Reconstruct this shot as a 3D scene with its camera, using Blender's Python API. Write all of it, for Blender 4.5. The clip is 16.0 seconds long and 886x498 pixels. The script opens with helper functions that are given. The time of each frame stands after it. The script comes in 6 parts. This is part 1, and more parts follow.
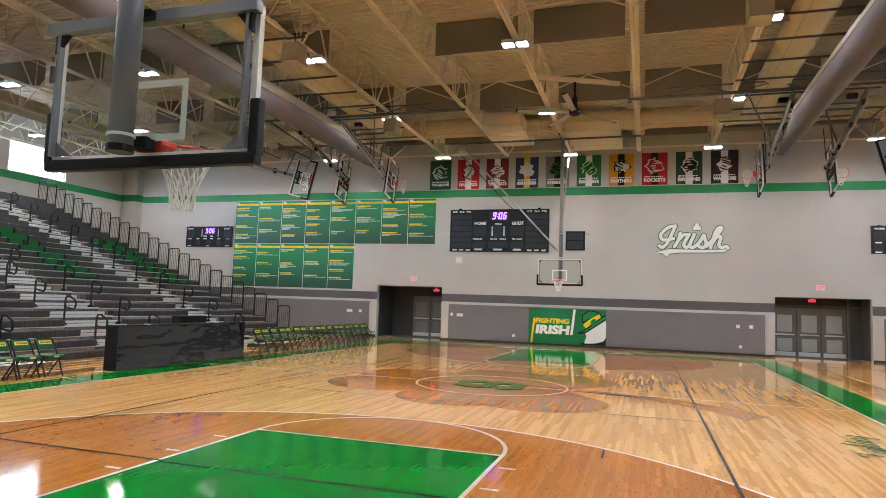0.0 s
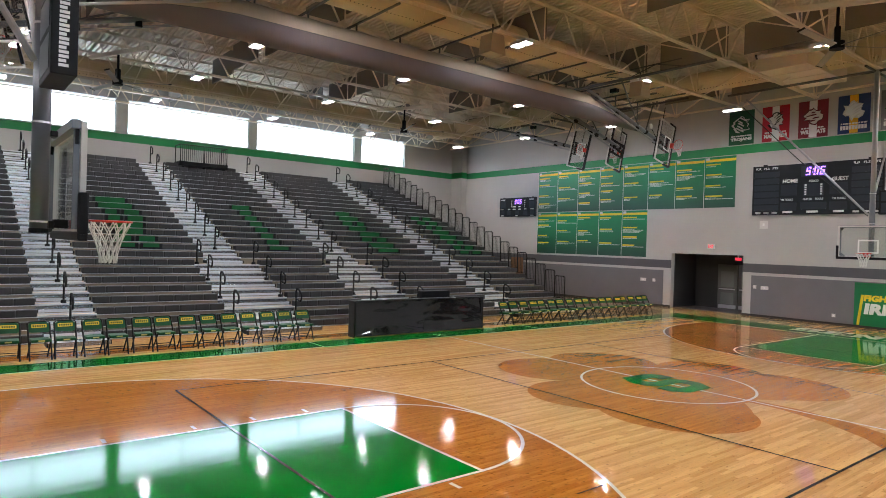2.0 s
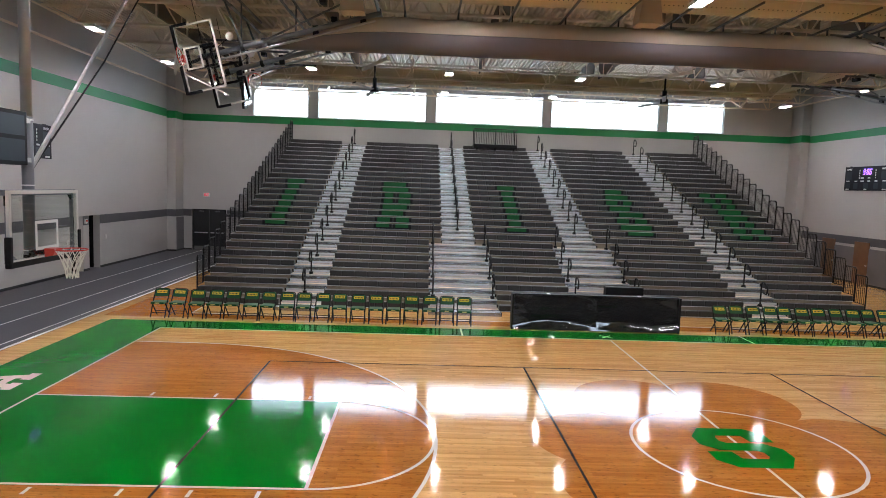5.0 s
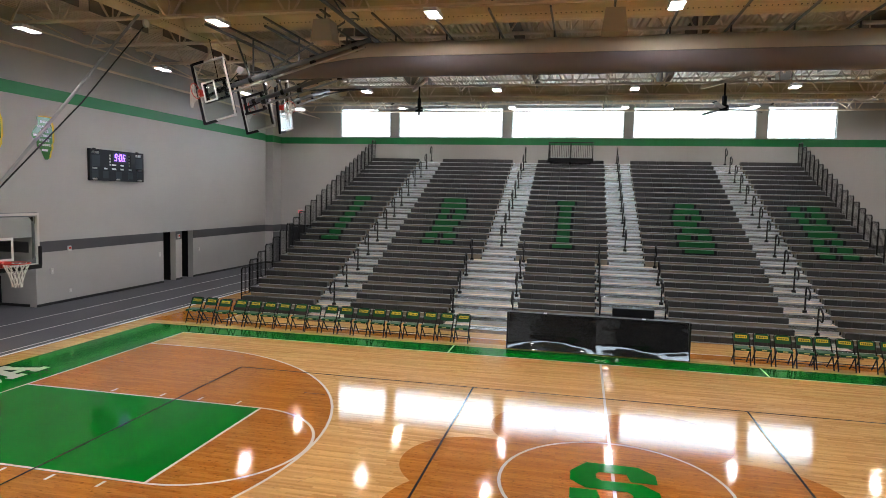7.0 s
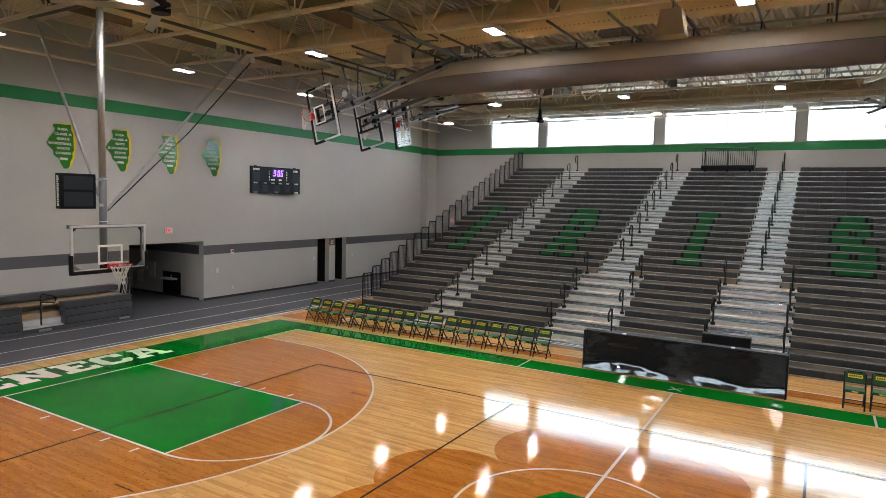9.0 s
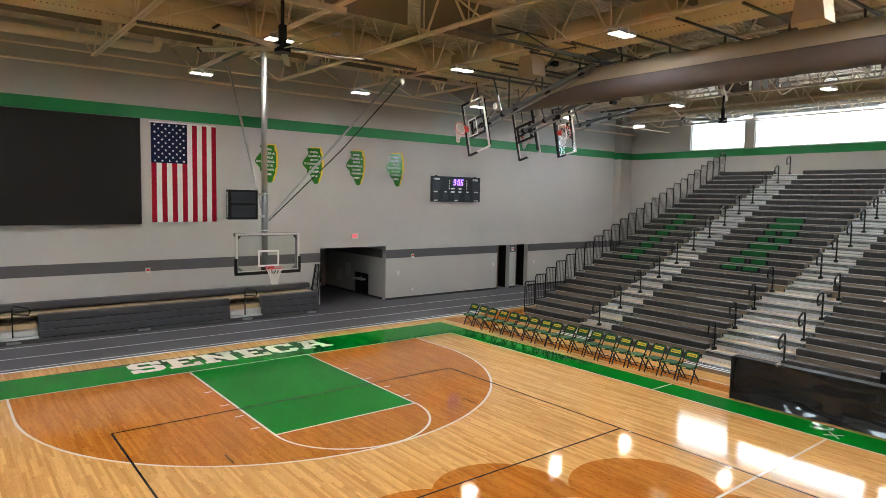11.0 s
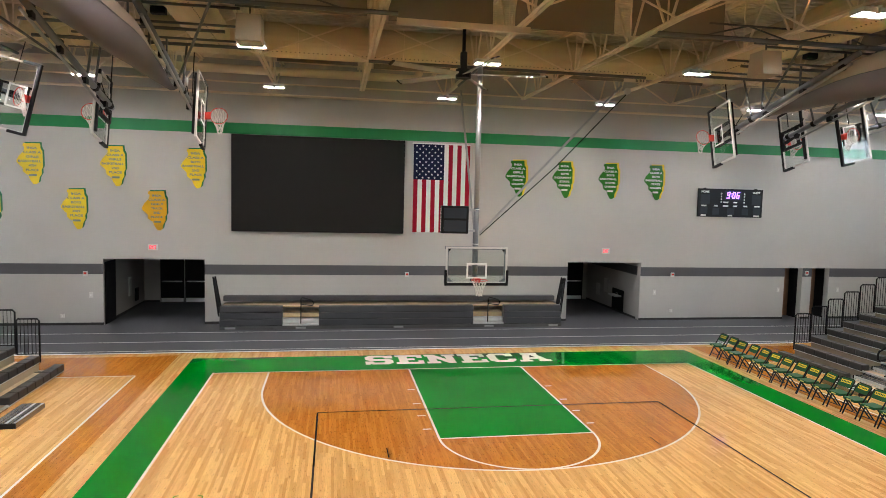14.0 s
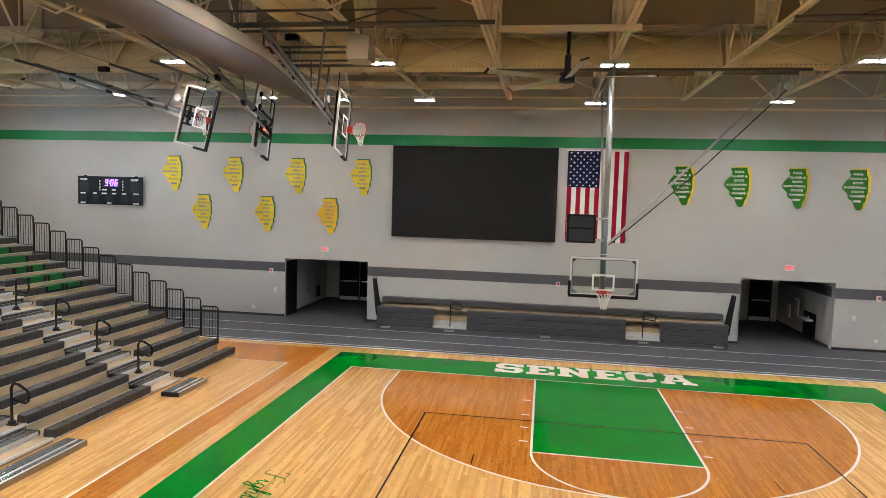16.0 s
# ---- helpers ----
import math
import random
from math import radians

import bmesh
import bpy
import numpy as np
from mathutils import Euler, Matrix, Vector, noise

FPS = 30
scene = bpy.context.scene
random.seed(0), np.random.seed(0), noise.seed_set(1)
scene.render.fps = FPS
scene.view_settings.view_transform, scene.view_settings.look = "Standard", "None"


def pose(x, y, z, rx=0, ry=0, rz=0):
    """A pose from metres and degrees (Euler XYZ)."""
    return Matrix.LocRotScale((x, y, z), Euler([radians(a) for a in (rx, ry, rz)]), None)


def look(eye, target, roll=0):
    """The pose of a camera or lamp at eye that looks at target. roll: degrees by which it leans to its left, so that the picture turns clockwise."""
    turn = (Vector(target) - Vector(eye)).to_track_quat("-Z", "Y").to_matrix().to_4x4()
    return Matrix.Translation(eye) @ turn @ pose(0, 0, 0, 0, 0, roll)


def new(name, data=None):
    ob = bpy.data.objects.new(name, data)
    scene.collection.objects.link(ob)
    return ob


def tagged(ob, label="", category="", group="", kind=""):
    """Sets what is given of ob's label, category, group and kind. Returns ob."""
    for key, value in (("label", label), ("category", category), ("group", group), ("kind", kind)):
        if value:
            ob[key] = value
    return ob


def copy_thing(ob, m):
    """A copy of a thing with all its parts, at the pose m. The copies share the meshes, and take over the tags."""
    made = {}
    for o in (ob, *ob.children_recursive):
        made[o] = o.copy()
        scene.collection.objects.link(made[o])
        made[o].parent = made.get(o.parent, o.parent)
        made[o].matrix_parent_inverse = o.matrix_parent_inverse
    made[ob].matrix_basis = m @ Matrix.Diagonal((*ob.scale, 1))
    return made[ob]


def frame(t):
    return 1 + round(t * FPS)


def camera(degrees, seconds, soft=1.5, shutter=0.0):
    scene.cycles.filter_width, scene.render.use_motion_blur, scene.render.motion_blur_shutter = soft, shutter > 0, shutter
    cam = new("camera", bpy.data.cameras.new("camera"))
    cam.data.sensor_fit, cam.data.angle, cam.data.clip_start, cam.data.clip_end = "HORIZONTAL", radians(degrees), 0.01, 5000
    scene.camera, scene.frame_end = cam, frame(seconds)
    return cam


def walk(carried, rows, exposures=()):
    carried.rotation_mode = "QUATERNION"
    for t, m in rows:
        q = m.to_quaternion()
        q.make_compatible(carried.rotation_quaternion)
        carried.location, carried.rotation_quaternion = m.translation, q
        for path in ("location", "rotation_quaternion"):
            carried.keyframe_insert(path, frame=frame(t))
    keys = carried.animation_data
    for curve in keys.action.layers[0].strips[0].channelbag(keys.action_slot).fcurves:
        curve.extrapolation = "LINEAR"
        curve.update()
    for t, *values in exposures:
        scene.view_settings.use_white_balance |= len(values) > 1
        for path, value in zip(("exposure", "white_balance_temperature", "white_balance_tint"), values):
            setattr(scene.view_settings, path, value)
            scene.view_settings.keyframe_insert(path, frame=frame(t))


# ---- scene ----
cam = camera(69.8, 16.0, soft=0.9)
PATH = [
    (0, (3.521, -15.14, 1.912), (2.912, -13.243, 2.083), 2.0),
    (0.5, (4.654, -14.729, 2.203), (3.79, -12.932, 2.358), 1.9),
    (1, (5.846, -14.174, 2.475), (4.73, -12.517, 2.572), 1.8),
    (1.5, (6.899, -13.509, 2.694), (5.544, -12.038, 2.734), 2.0),
    (2, (7.775, -12.522, 2.892), (6.21, -11.277, 2.877), 1.8),
    (2.5, (8.496, -11.513, 3.09), (6.788, -10.475, 3.024), 1.9),
    (3, (9.144, -10.337, 3.321), (7.324, -9.519, 3.198), 1.9),
    (3.5, (9.551, -9.152, 3.496), (7.656, -8.536, 3.323), 1.8),
    (4, (10.007, -7.823, 3.769), (8.059, -7.416, 3.574), 1.8),
    (4.5, (10.238, -6.657, 4.014), (8.259, -6.437, 3.82), 2.0),
    (7, (9.987, -0.669, 4.467), (8.04, -1.091, 4.304), 1.4),
    (7.5, (9.787, 0.552, 4.485), (7.878, -0.023, 4.329), 1.5),
    (8, (9.557, 1.405, 4.7), (7.699, 0.683, 4.537), 1.5),
    (8.5, (9.231, 2.266, 4.737), (7.437, 1.399, 4.576), 1.4),
    (9, (8.871, 2.988, 4.747), (7.159, 1.967, 4.59), 1.4),
    (11.5, (6.726, 5.502, 5.068), (5.623, 3.842, 4.908), 1.2),
    (12, (6.322, 5.693, 5.099), (5.356, 3.949, 4.941), 1.4),
    (12.5, (5.77, 5.998, 5.174), (4.95, 4.181, 5.011), 1.4),
    (13, (5.156, 6.246, 5.223), (4.499, 4.363, 5.064), 1.3),
    (13.5, (4.566, 6.472, 5.27), (4.069, 4.542, 5.113), 1.3),
    (14, (4.167, 6.485, 5.301), (3.826, 4.521, 5.145), 1.4),
    (14.5, (3.409, 6.617, 5.251), (3.242, 4.629, 5.101), 1.4),
    (15, (2.893, 6.634, 5.31), (2.886, 4.64, 5.16), 1.5),
    (15.5, (2.281, 6.609, 5.375), (2.443, 4.621, 5.224), 1.5),
    (16, (1.716, 6.517, 5.341), (2.028, 4.547, 5.194), 1.7),
]
LIGHT = [(0, 0.20, 6080, 13), (1, 0.09, 6080, 13), (2, -0.19, 6050, 15), (3.5, -0.39, 6090, 18), (4.5, -0.33, 6130, 18), (7, -0.40, 6330, 14), (9, -0.40, 6420, 13), (11.5, -0.04, 6450, 10), (12.5, 0.10, 6420, 10), (14.5, 0.08, 6420, 10), (16, 0.10, 6380, 10)]
walk(cam, [(t, look(eye, target, roll)) for t, eye, target, roll in PATH], LIGHT)

# ---- world and light ----
world = bpy.data.worlds.new("sky")
scene.world = world
world.use_nodes = True
wn = world.node_tree.nodes
sky = wn.new("ShaderNodeTexSky")
sky.sky_type, sky.sun_disc = "NISHITA", False
sky.sun_elevation, sky.sun_rotation = radians(38), radians(150)
world.node_tree.links.new(sky.outputs[0], wn["Background"].inputs[0])
wn["Background"].inputs[1].default_value = 0.12
sun = new("sun", bpy.data.lights.new("sun", "SUN"))
sun.data.energy, sun.data.angle, sun.data.color = 1.2, radians(12), (1.0, 0.96, 0.9)
sun.matrix_world = look((20, -30, 40), (0, 0, 0))

# ---- plan, in metres ----
NORTH, SOUTH, WEST, EAST = 17.24, -20.33, -28.28, 28.28
DECK = 10.55
JOISTS = [0.1 + 3.08 * k for k in range(-9, 10)]
LAMP_X = [0.1 + 6.16 * k for k in range(-4, 5)]
LAMP_Y = [-16.8, -10.6, -4.55, 1.3, 7.5, 14.15]
RISE_OUT = 0.013  # the roof climbs from the middle joist towards both long walls


# ---- materials ----
def material(name, colour, rough=0.5, metal=0.0, vary=0.08, scale=6.0, bump=0.0, fine=90.0, spec=0.5, coat=0.0):
    """A surface with soft large stains, fine grain and a little relief."""
    m = bpy.data.materials.new(name)
    m.use_nodes = True
    n, l = m.node_tree.nodes, m.node_tree.links
    b = n["Principled BSDF"]
    b.inputs["Metallic"].default_value = metal
    b.inputs["Specular IOR Level"].default_value = spec
    b.inputs["Coat Weight"].default_value = coat
    b.inputs["Coat Roughness"].default_value = 0.08
    co = n.new("ShaderNodeTexCoord")
    big, small = n.new("ShaderNodeTexNoise"), n.new("ShaderNodeTexNoise")
    big.inputs["Scale"].default_value, small.inputs["Scale"].default_value = scale * 0.2, fine
    big.inputs["Detail"].default_value, small.inputs["Detail"].default_value = 4, 2
    l.new(co.outputs["Object"], big.inputs["Vector"])
    l.new(co.outputs["Object"], small.inputs["Vector"])
    add = n.new("ShaderNodeMath")
    add.operation = "MULTIPLY_ADD"
    l.new(small.outputs[0], add.inputs[0])
    add.inputs[1].default_value = 0.5
    l.new(big.outputs[0], add.inputs[2])
    ramp = n.new("ShaderNodeValToRGB")
    ramp.color_ramp.elements[0].position, ramp.color_ramp.elements[1].position = 0.45, 1.05
    ramp.color_ramp.elements[0].color = (*[max(0, c * (1 - vary)) for c in colour], 1)
    ramp.color_ramp.elements[1].color = (*[min(1, c * (1 + vary)) for c in colour], 1)
    l.new(add.outputs[0], ramp.inputs[0])
    l.new(ramp.outputs[0], b.inputs["Base Color"])
    rr = n.new("ShaderNodeMapRange")
    rr.inputs["To Min"].default_value, rr.inputs["To Max"].default_value = rough * 0.85, min(1, rough * 1.15)
    l.new(big.outputs[0], rr.inputs[0])
    l.new(rr.outputs[0], b.inputs["Roughness"])
    if bump:
        bp = n.new("ShaderNodeBump")
        bp.inputs["Strength"].default_value, bp.inputs["Distance"].default_value = bump, 0.004
        l.new(small.outputs[0], bp.inputs["Height"])
        l.new(bp.outputs[0], b.inputs["Normal"])
    return m


def glow(name, colour, strength):
    m = bpy.data.materials.new(name)
    m.use_nodes = True
    b = m.node_tree.nodes["Principled BSDF"]
    b.inputs["Base Color"].default_value = (*colour, 1)
    b.inputs["Emission Color"].default_value = (*colour, 1)
    b.inputs["Emission Strength"].default_value = strength
    return m


def glass(name, tint=(0.95, 0.97, 0.96), alpha=0.12):
    """Clear sheet: mostly see-through, with a mirror gloss."""
    m = bpy.data.materials.new(name)
    m.use_nodes = True
    n, l = m.node_tree.nodes, m.node_tree.links
    n.remove(n["Principled BSDF"])
    tr, gl, mix, fr = n.new("ShaderNodeBsdfTransparent"), n.new("ShaderNodeBsdfGlossy"), n.new("ShaderNodeMixShader"), n.new("ShaderNodeMapRange")
    tr.inputs[0].default_value = (*tint, 1)
    gl.inputs["Roughness"].default_value = 0.02
    lw, pw = n.new("ShaderNodeLayerWeight"), n.new("ShaderNodeMath")
    pw.operation = "POWER"
    pw.inputs[1].default_value = 4.0
    l.new(lw.outputs["Facing"], pw.inputs[0])
    l.new(pw.outputs[0], fr.inputs[0])
    fr.inputs["To Min"].default_value, fr.inputs["To Max"].default_value = 0.03, 0.6
    l.new(fr.outputs[0], mix.inputs[0])
    l.new(tr.outputs[0], mix.inputs[1])
    l.new(gl.outputs[0], mix.inputs[2])
    l.new(mix.outputs[0], n["Material Output"].inputs[0])
    return m


def varnish(m, lo=0.055, hi=0.09, tilt=0.27):
    """Gloss over narrow boards that each lie a hair out of level, so that mirrored edges turn ragged."""
    n, l = m.node_tree.nodes, m.node_tree.links
    b = n["Principled BSDF"]
    co, mp, wave, blot, ro, bp = (n.new("ShaderNode" + k) for k in ("NewGeometry", "Mapping", "TexNoise", "TexNoise", "MapRange", "Bump"))
    mp.inputs["Scale"].default_value = (17, 0.7, 1)
    l.new(co.outputs["Position"], mp.inputs[0])
    l.new(mp.outputs[0], wave.inputs[0])
    wave.inputs["Scale"].default_value, wave.inputs["Detail"].default_value = 1.0, 1.0
    blot.inputs["Scale"].default_value = 0.5
    l.new(co.outputs["Position"], blot.inputs[0])
    ro.inputs["To Min"].default_value, ro.inputs["To Max"].default_value = lo, hi
    l.new(blot.outputs[0], ro.inputs[0])
    l.new(ro.outputs[0], b.inputs["Roughness"])
    bp.inputs["Strength"].default_value, bp.inputs["Distance"].default_value = tilt, 0.0024
    l.new(wave.outputs[0], bp.inputs["Height"])
    l.new(bp.outputs[0], b.inputs["Normal"])
    return m


def floorboards(name, light, dark, gap, pieces="", flecks=0.635, dark_flecks=0.5):
    """Narrow maple strips along y, varnished: each strip has its own tone, by its island or object where it is a piece of its own."""
    m = bpy.data.materials.new(name)
    m.use_nodes = True
    n, l = m.node_tree.nodes, m.node_tree.links
    b = n["Principled BSDF"]
    co, mp = n.new("ShaderNodeNewGeometry"), n.new("ShaderNodeMapping")
    mp.inputs["Rotation"].default_value = (0, 0, radians(90))
    l.new(co.outputs["Position"], mp.inputs[0])
    br = n.new("ShaderNodeTexBrick")
    br.offset, br.offset_frequency, br.squash = 0.37, 3, 1
    for k, v in (("Scale", 1.0), ("Mortar Size", 0.0012), ("Brick Width", 0.95), ("Row Height", 0.057), ("Bias", 0.0), ("Mortar Smooth", 0.3)):
        br.inputs[k].default_value = v
    br.inputs["Color1"].default_value, br.inputs["Color2"].default_value, br.inputs["Mortar"].default_value = (*light, 1), (*dark, 1), (*gap, 1)
    l.new(mp.outputs[0], br.inputs[0])
    mp2, grain = n.new("ShaderNodeMapping"), n.new("ShaderNodeTexNoise")
    mp2.inputs["Scale"].default_value = (70, 3.5, 1)
    l.new(co.outputs["Position"], mp2.inputs[0])
    l.new(mp2.outputs[0], grain.inputs[0])
    grain.inputs["Scale"].default_value, grain.inputs["Detail"].default_value = 1.0, 5
    hs = n.new("ShaderNodeHueSaturation")
    mr = n.new("ShaderNodeMapRange")
    mr.inputs["From Min"].default_value, mr.inputs["From Max"].default_value = 0.25, 0.75
    mr.inputs["To Min"].default_value, mr.inputs["To Max"].default_value = 0.87, 1.10
    l.new(grain.outputs[0], mr.inputs[0])
    l.new(mr.outputs[0], hs.inputs["Value"])
    if pieces:
        tone, pick = n.new("ShaderNodeMix"), co.outputs["Random Per Island"] if pieces == "island" else n.new("ShaderNodeObjectInfo").outputs["Random"]
        tone.data_type = "RGBA"
        tone.inputs[6].default_value, tone.inputs[7].default_value = (*light, 1), (*dark, 1)
        l.new(pick, tone.inputs[0])
        l.new(tone.outputs[2], hs.inputs["Color"])
        n.remove(br)
    else:
        l.new(br.outputs[0], hs.inputs["Color"])
    # small dark mineral flecks
    mp4, fl, fr, mx = n.new("ShaderNodeMapping"), n.new("ShaderNodeTexNoise"), n.new("ShaderNodeMapRange"), n.new("ShaderNodeMix")
    mp4.inputs["Scale"].default_value = (36, 8.0, 1)
    l.new(co.outputs["Position"], mp4.inputs[0])
    l.new(mp4.outputs[0], fl.inputs[0])
    fl.inputs["Scale"].default_value, fl.inputs["Detail"].default_value = 1.0, 2
    fr.inputs["From Min"].default_value, fr.inputs["From Max"].default_value = flecks, flecks + 0.055
    fr.inputs["To Max"].default_value = dark_flecks
    l.new(fl.outputs[0], fr.inputs[0])
    mx.data_type = "RGBA"
    l.new(fr.outputs[0], mx.inputs[0])
    l.new(hs.outputs[0], mx.inputs[6])
    mx.inputs[7].default_value = (*[c * 0.42 for c in gap], 1)
    l.new(mx.outputs[2], b.inputs["Base Color"])
    varnish(m)
    b.inputs["Specular IOR Level"].default_value = 0.32
    return m


def blocks(name, colour, joint):
    """Painted concrete block: shallow joints under the paint."""
    m = material(name, colour, 0.55, vary=0.05, scale=2.0, fine=140)
    n, l = m.node_tree.nodes, m.node_tree.links
    b = n["Principled BSDF"]
    co, sep, com, br = n.new("ShaderNodeTexCoord"), n.new("ShaderNodeSeparateXYZ"), n.new("ShaderNodeCombineXYZ"), n.new("ShaderNodeTexBrick")
    l.new(co.outputs["Object"], sep.inputs[0])
    su = n.new("ShaderNodeMath")
    l.new(sep.outputs[0], su.inputs[0])
    l.new(sep.outputs[1], su.inputs[1])
    l.new(su.outputs[0], com.inputs[0])
    l.new(sep.outputs[2], com.inputs[1])
    l.new(com.outputs[0], br.inputs[0])
    for k, v in (("Scale", 1.0), ("Mortar Size", joint), ("Brick Width", 0.406), ("Row Height", 0.203), ("Mortar Smooth", 0.6)):
        br.inputs[k].default_value = v
    bp = n.new("ShaderNodeBump")
    bp.inputs["Strength"].default_value, bp.inputs["Distance"].default_value, bp.invert = 0.35, 0.004, True
    l.new(br.outputs["Fac"], bp.inputs["Height"])
    l.new(bp.outputs[0], b.inputs["Normal"])
    return m


MAPLE = floorboards("maple_floor", (0.80, 0.468, 0.172), (0.58, 0.296, 0.090), (0.46, 0.232, 0.075))
BOARDS = floorboards("maple_boards", (0.80, 0.468, 0.172), (0.58, 0.296, 0.090), (0.46, 0.232, 0.075), "island")
BOARD = floorboards("maple_board", (0.80, 0.468, 0.172), (0.58, 0.296, 0.090), (0.46, 0.232, 0.075), "object")
STAIN = floorboards("stained_maple", (0.57, 0.212, 0.030), (0.43, 0.142, 0.017), (0.31, 0.098, 0.012), flecks=0.61, dark_flecks=0.62)
WALL = blocks("painted_block", (0.455, 0.435, 0.415), 0.006)
PAD = material("grey_wall_pad", (0.152, 0.145, 0.152), 0.5, vary=0.06, bump=0.1)
BAND = material("dark_grey_paint", (0.085, 0.083, 0.09), 0.5, vary=0.06)
GREEN = material("green_wall_paint", (0.0, 0.20, 0.05), 0.5, vary=0.05)
COURT = varnish(material("green_court_paint", (0.0, 0.178, 0.012), 0.09, vary=0.05, fine=30, spec=0.075), 0.05, 0.09)
LINE = varnish(material("white_court_paint", (0.82, 0.735, 0.625), 0.2, vary=0.05), 0.045, 0.08)
GREYLINE = varnish(material("grey_court_paint", (0.040, 0.029, 0.025), 0.25, vary=0.05, spec=0.18), 0.05, 0.085)
TRACK_LINE = material("white_track_paint", (0.80, 0.79, 0.78), 0.5, vary=0.10, fine=200)
TRACK = material("grey_rubber_track", (0.082, 0.082, 0.092), 0.6, vary=0.12, spec=0.25, fine=220, bump=0.2)
STEEL = material("cream_painted_steel", (0.76, 0.65, 0.515), 0.45, vary=0.06)
DECKM = material("cream_roof_deck", (0.71, 0.605, 0.48), 0.5, vary=0.08)
DUCT = material("cream_fabric_duct", (0.62, 0.52, 0.36), 0.7, vary=0.06)
BAFFLE = material("grey_acoustic_baffle", (0.225, 0.198, 0.172), 0.9, vary=0.06, fine=160, bump=0.2)
BLACK = material("black_powder_coat", (0.006, 0.006, 0.007), 0.5, vary=0.2, spec=0.2)
BASE = material("black_rubber_base", (0.015, 0.015, 0.016), 0.5, vary=0.2)
SEATM = material("grey_moulded_plastic", (0.033, 0.030, 0.0295), 0.5, vary=0.1, fine=120, bump=0.15)
ALU = material("brushed_aluminium", (0.70, 0.70, 0.71), 0.48, metal=0.6, vary=0.08)
STEP = material("ribbed_grey_aluminium", (0.36, 0.37, 0.39), 0.24, metal=0.9, vary=0.12)
STEP_FACE = material("bright_aluminium_face", (0.76, 0.78, 0.81), 0.32, metal=0.7, vary=0.08)
TREAD = material("pale_pine_tread", (0.54, 0.385, 0.225), 0.3, vary=0.2, scale=12, spec=0.75)
# West stand: under-seat shade put into darker deck and riser colours than the east's.
UNDER = material("shaded_deck_board", (0.055, 0.052, 0.05), 0.5, vary=0.15)
RISER = material("shaded_tan_riser", (0.25, 0.20, 0.14), 0.5, vary=0.15)
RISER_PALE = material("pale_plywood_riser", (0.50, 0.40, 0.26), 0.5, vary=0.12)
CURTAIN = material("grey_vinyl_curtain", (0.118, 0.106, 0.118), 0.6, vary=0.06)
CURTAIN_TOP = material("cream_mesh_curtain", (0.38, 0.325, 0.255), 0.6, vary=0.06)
GALV = material("galvanised_pipe", (0.36, 0.36, 0.36), 0.4, metal=0.6, vary=0.1)
DARKPIPE = material("dark_steel_pipe", (0.10, 0.10, 0.10), 0.4, metal=0.4, vary=0.1)
WHITE = material("white_enamel", (0.78, 0.78, 0.76), 0.35, vary=0.03)
RED = material("orange_red_enamel", (0.62, 0.035, 0.02), 0.35, vary=0.05)
NET = material("white_nylon_net", (0.72, 0.70, 0.66), 0.8, vary=0.08)
GLASS = glass("clear_tempered_glass")
LAMP = glow("led_lens", (1.0, 0.975, 0.935), 285.0)
SKY = glow("bright_sky", (0.77, 0.90, 1.0), 11.0)
SCREEN = material("matt_black_screen", (0.010, 0.009, 0.009), 0.6, vary=0.1, spec=0.2)
YELLOW = material("yellow_paint", (0.76, 0.55, 0.01), 0.4, vary=0.06)
CHAIR_GREEN = material("dark_green_vinyl", (0.006, 0.072, 0.022), 0.55, vary=0.1, spec=0.25)
WOOD = material("brown_oak_door", (0.16, 0.075, 0.03), 0.4, vary=0.25, scale=10)


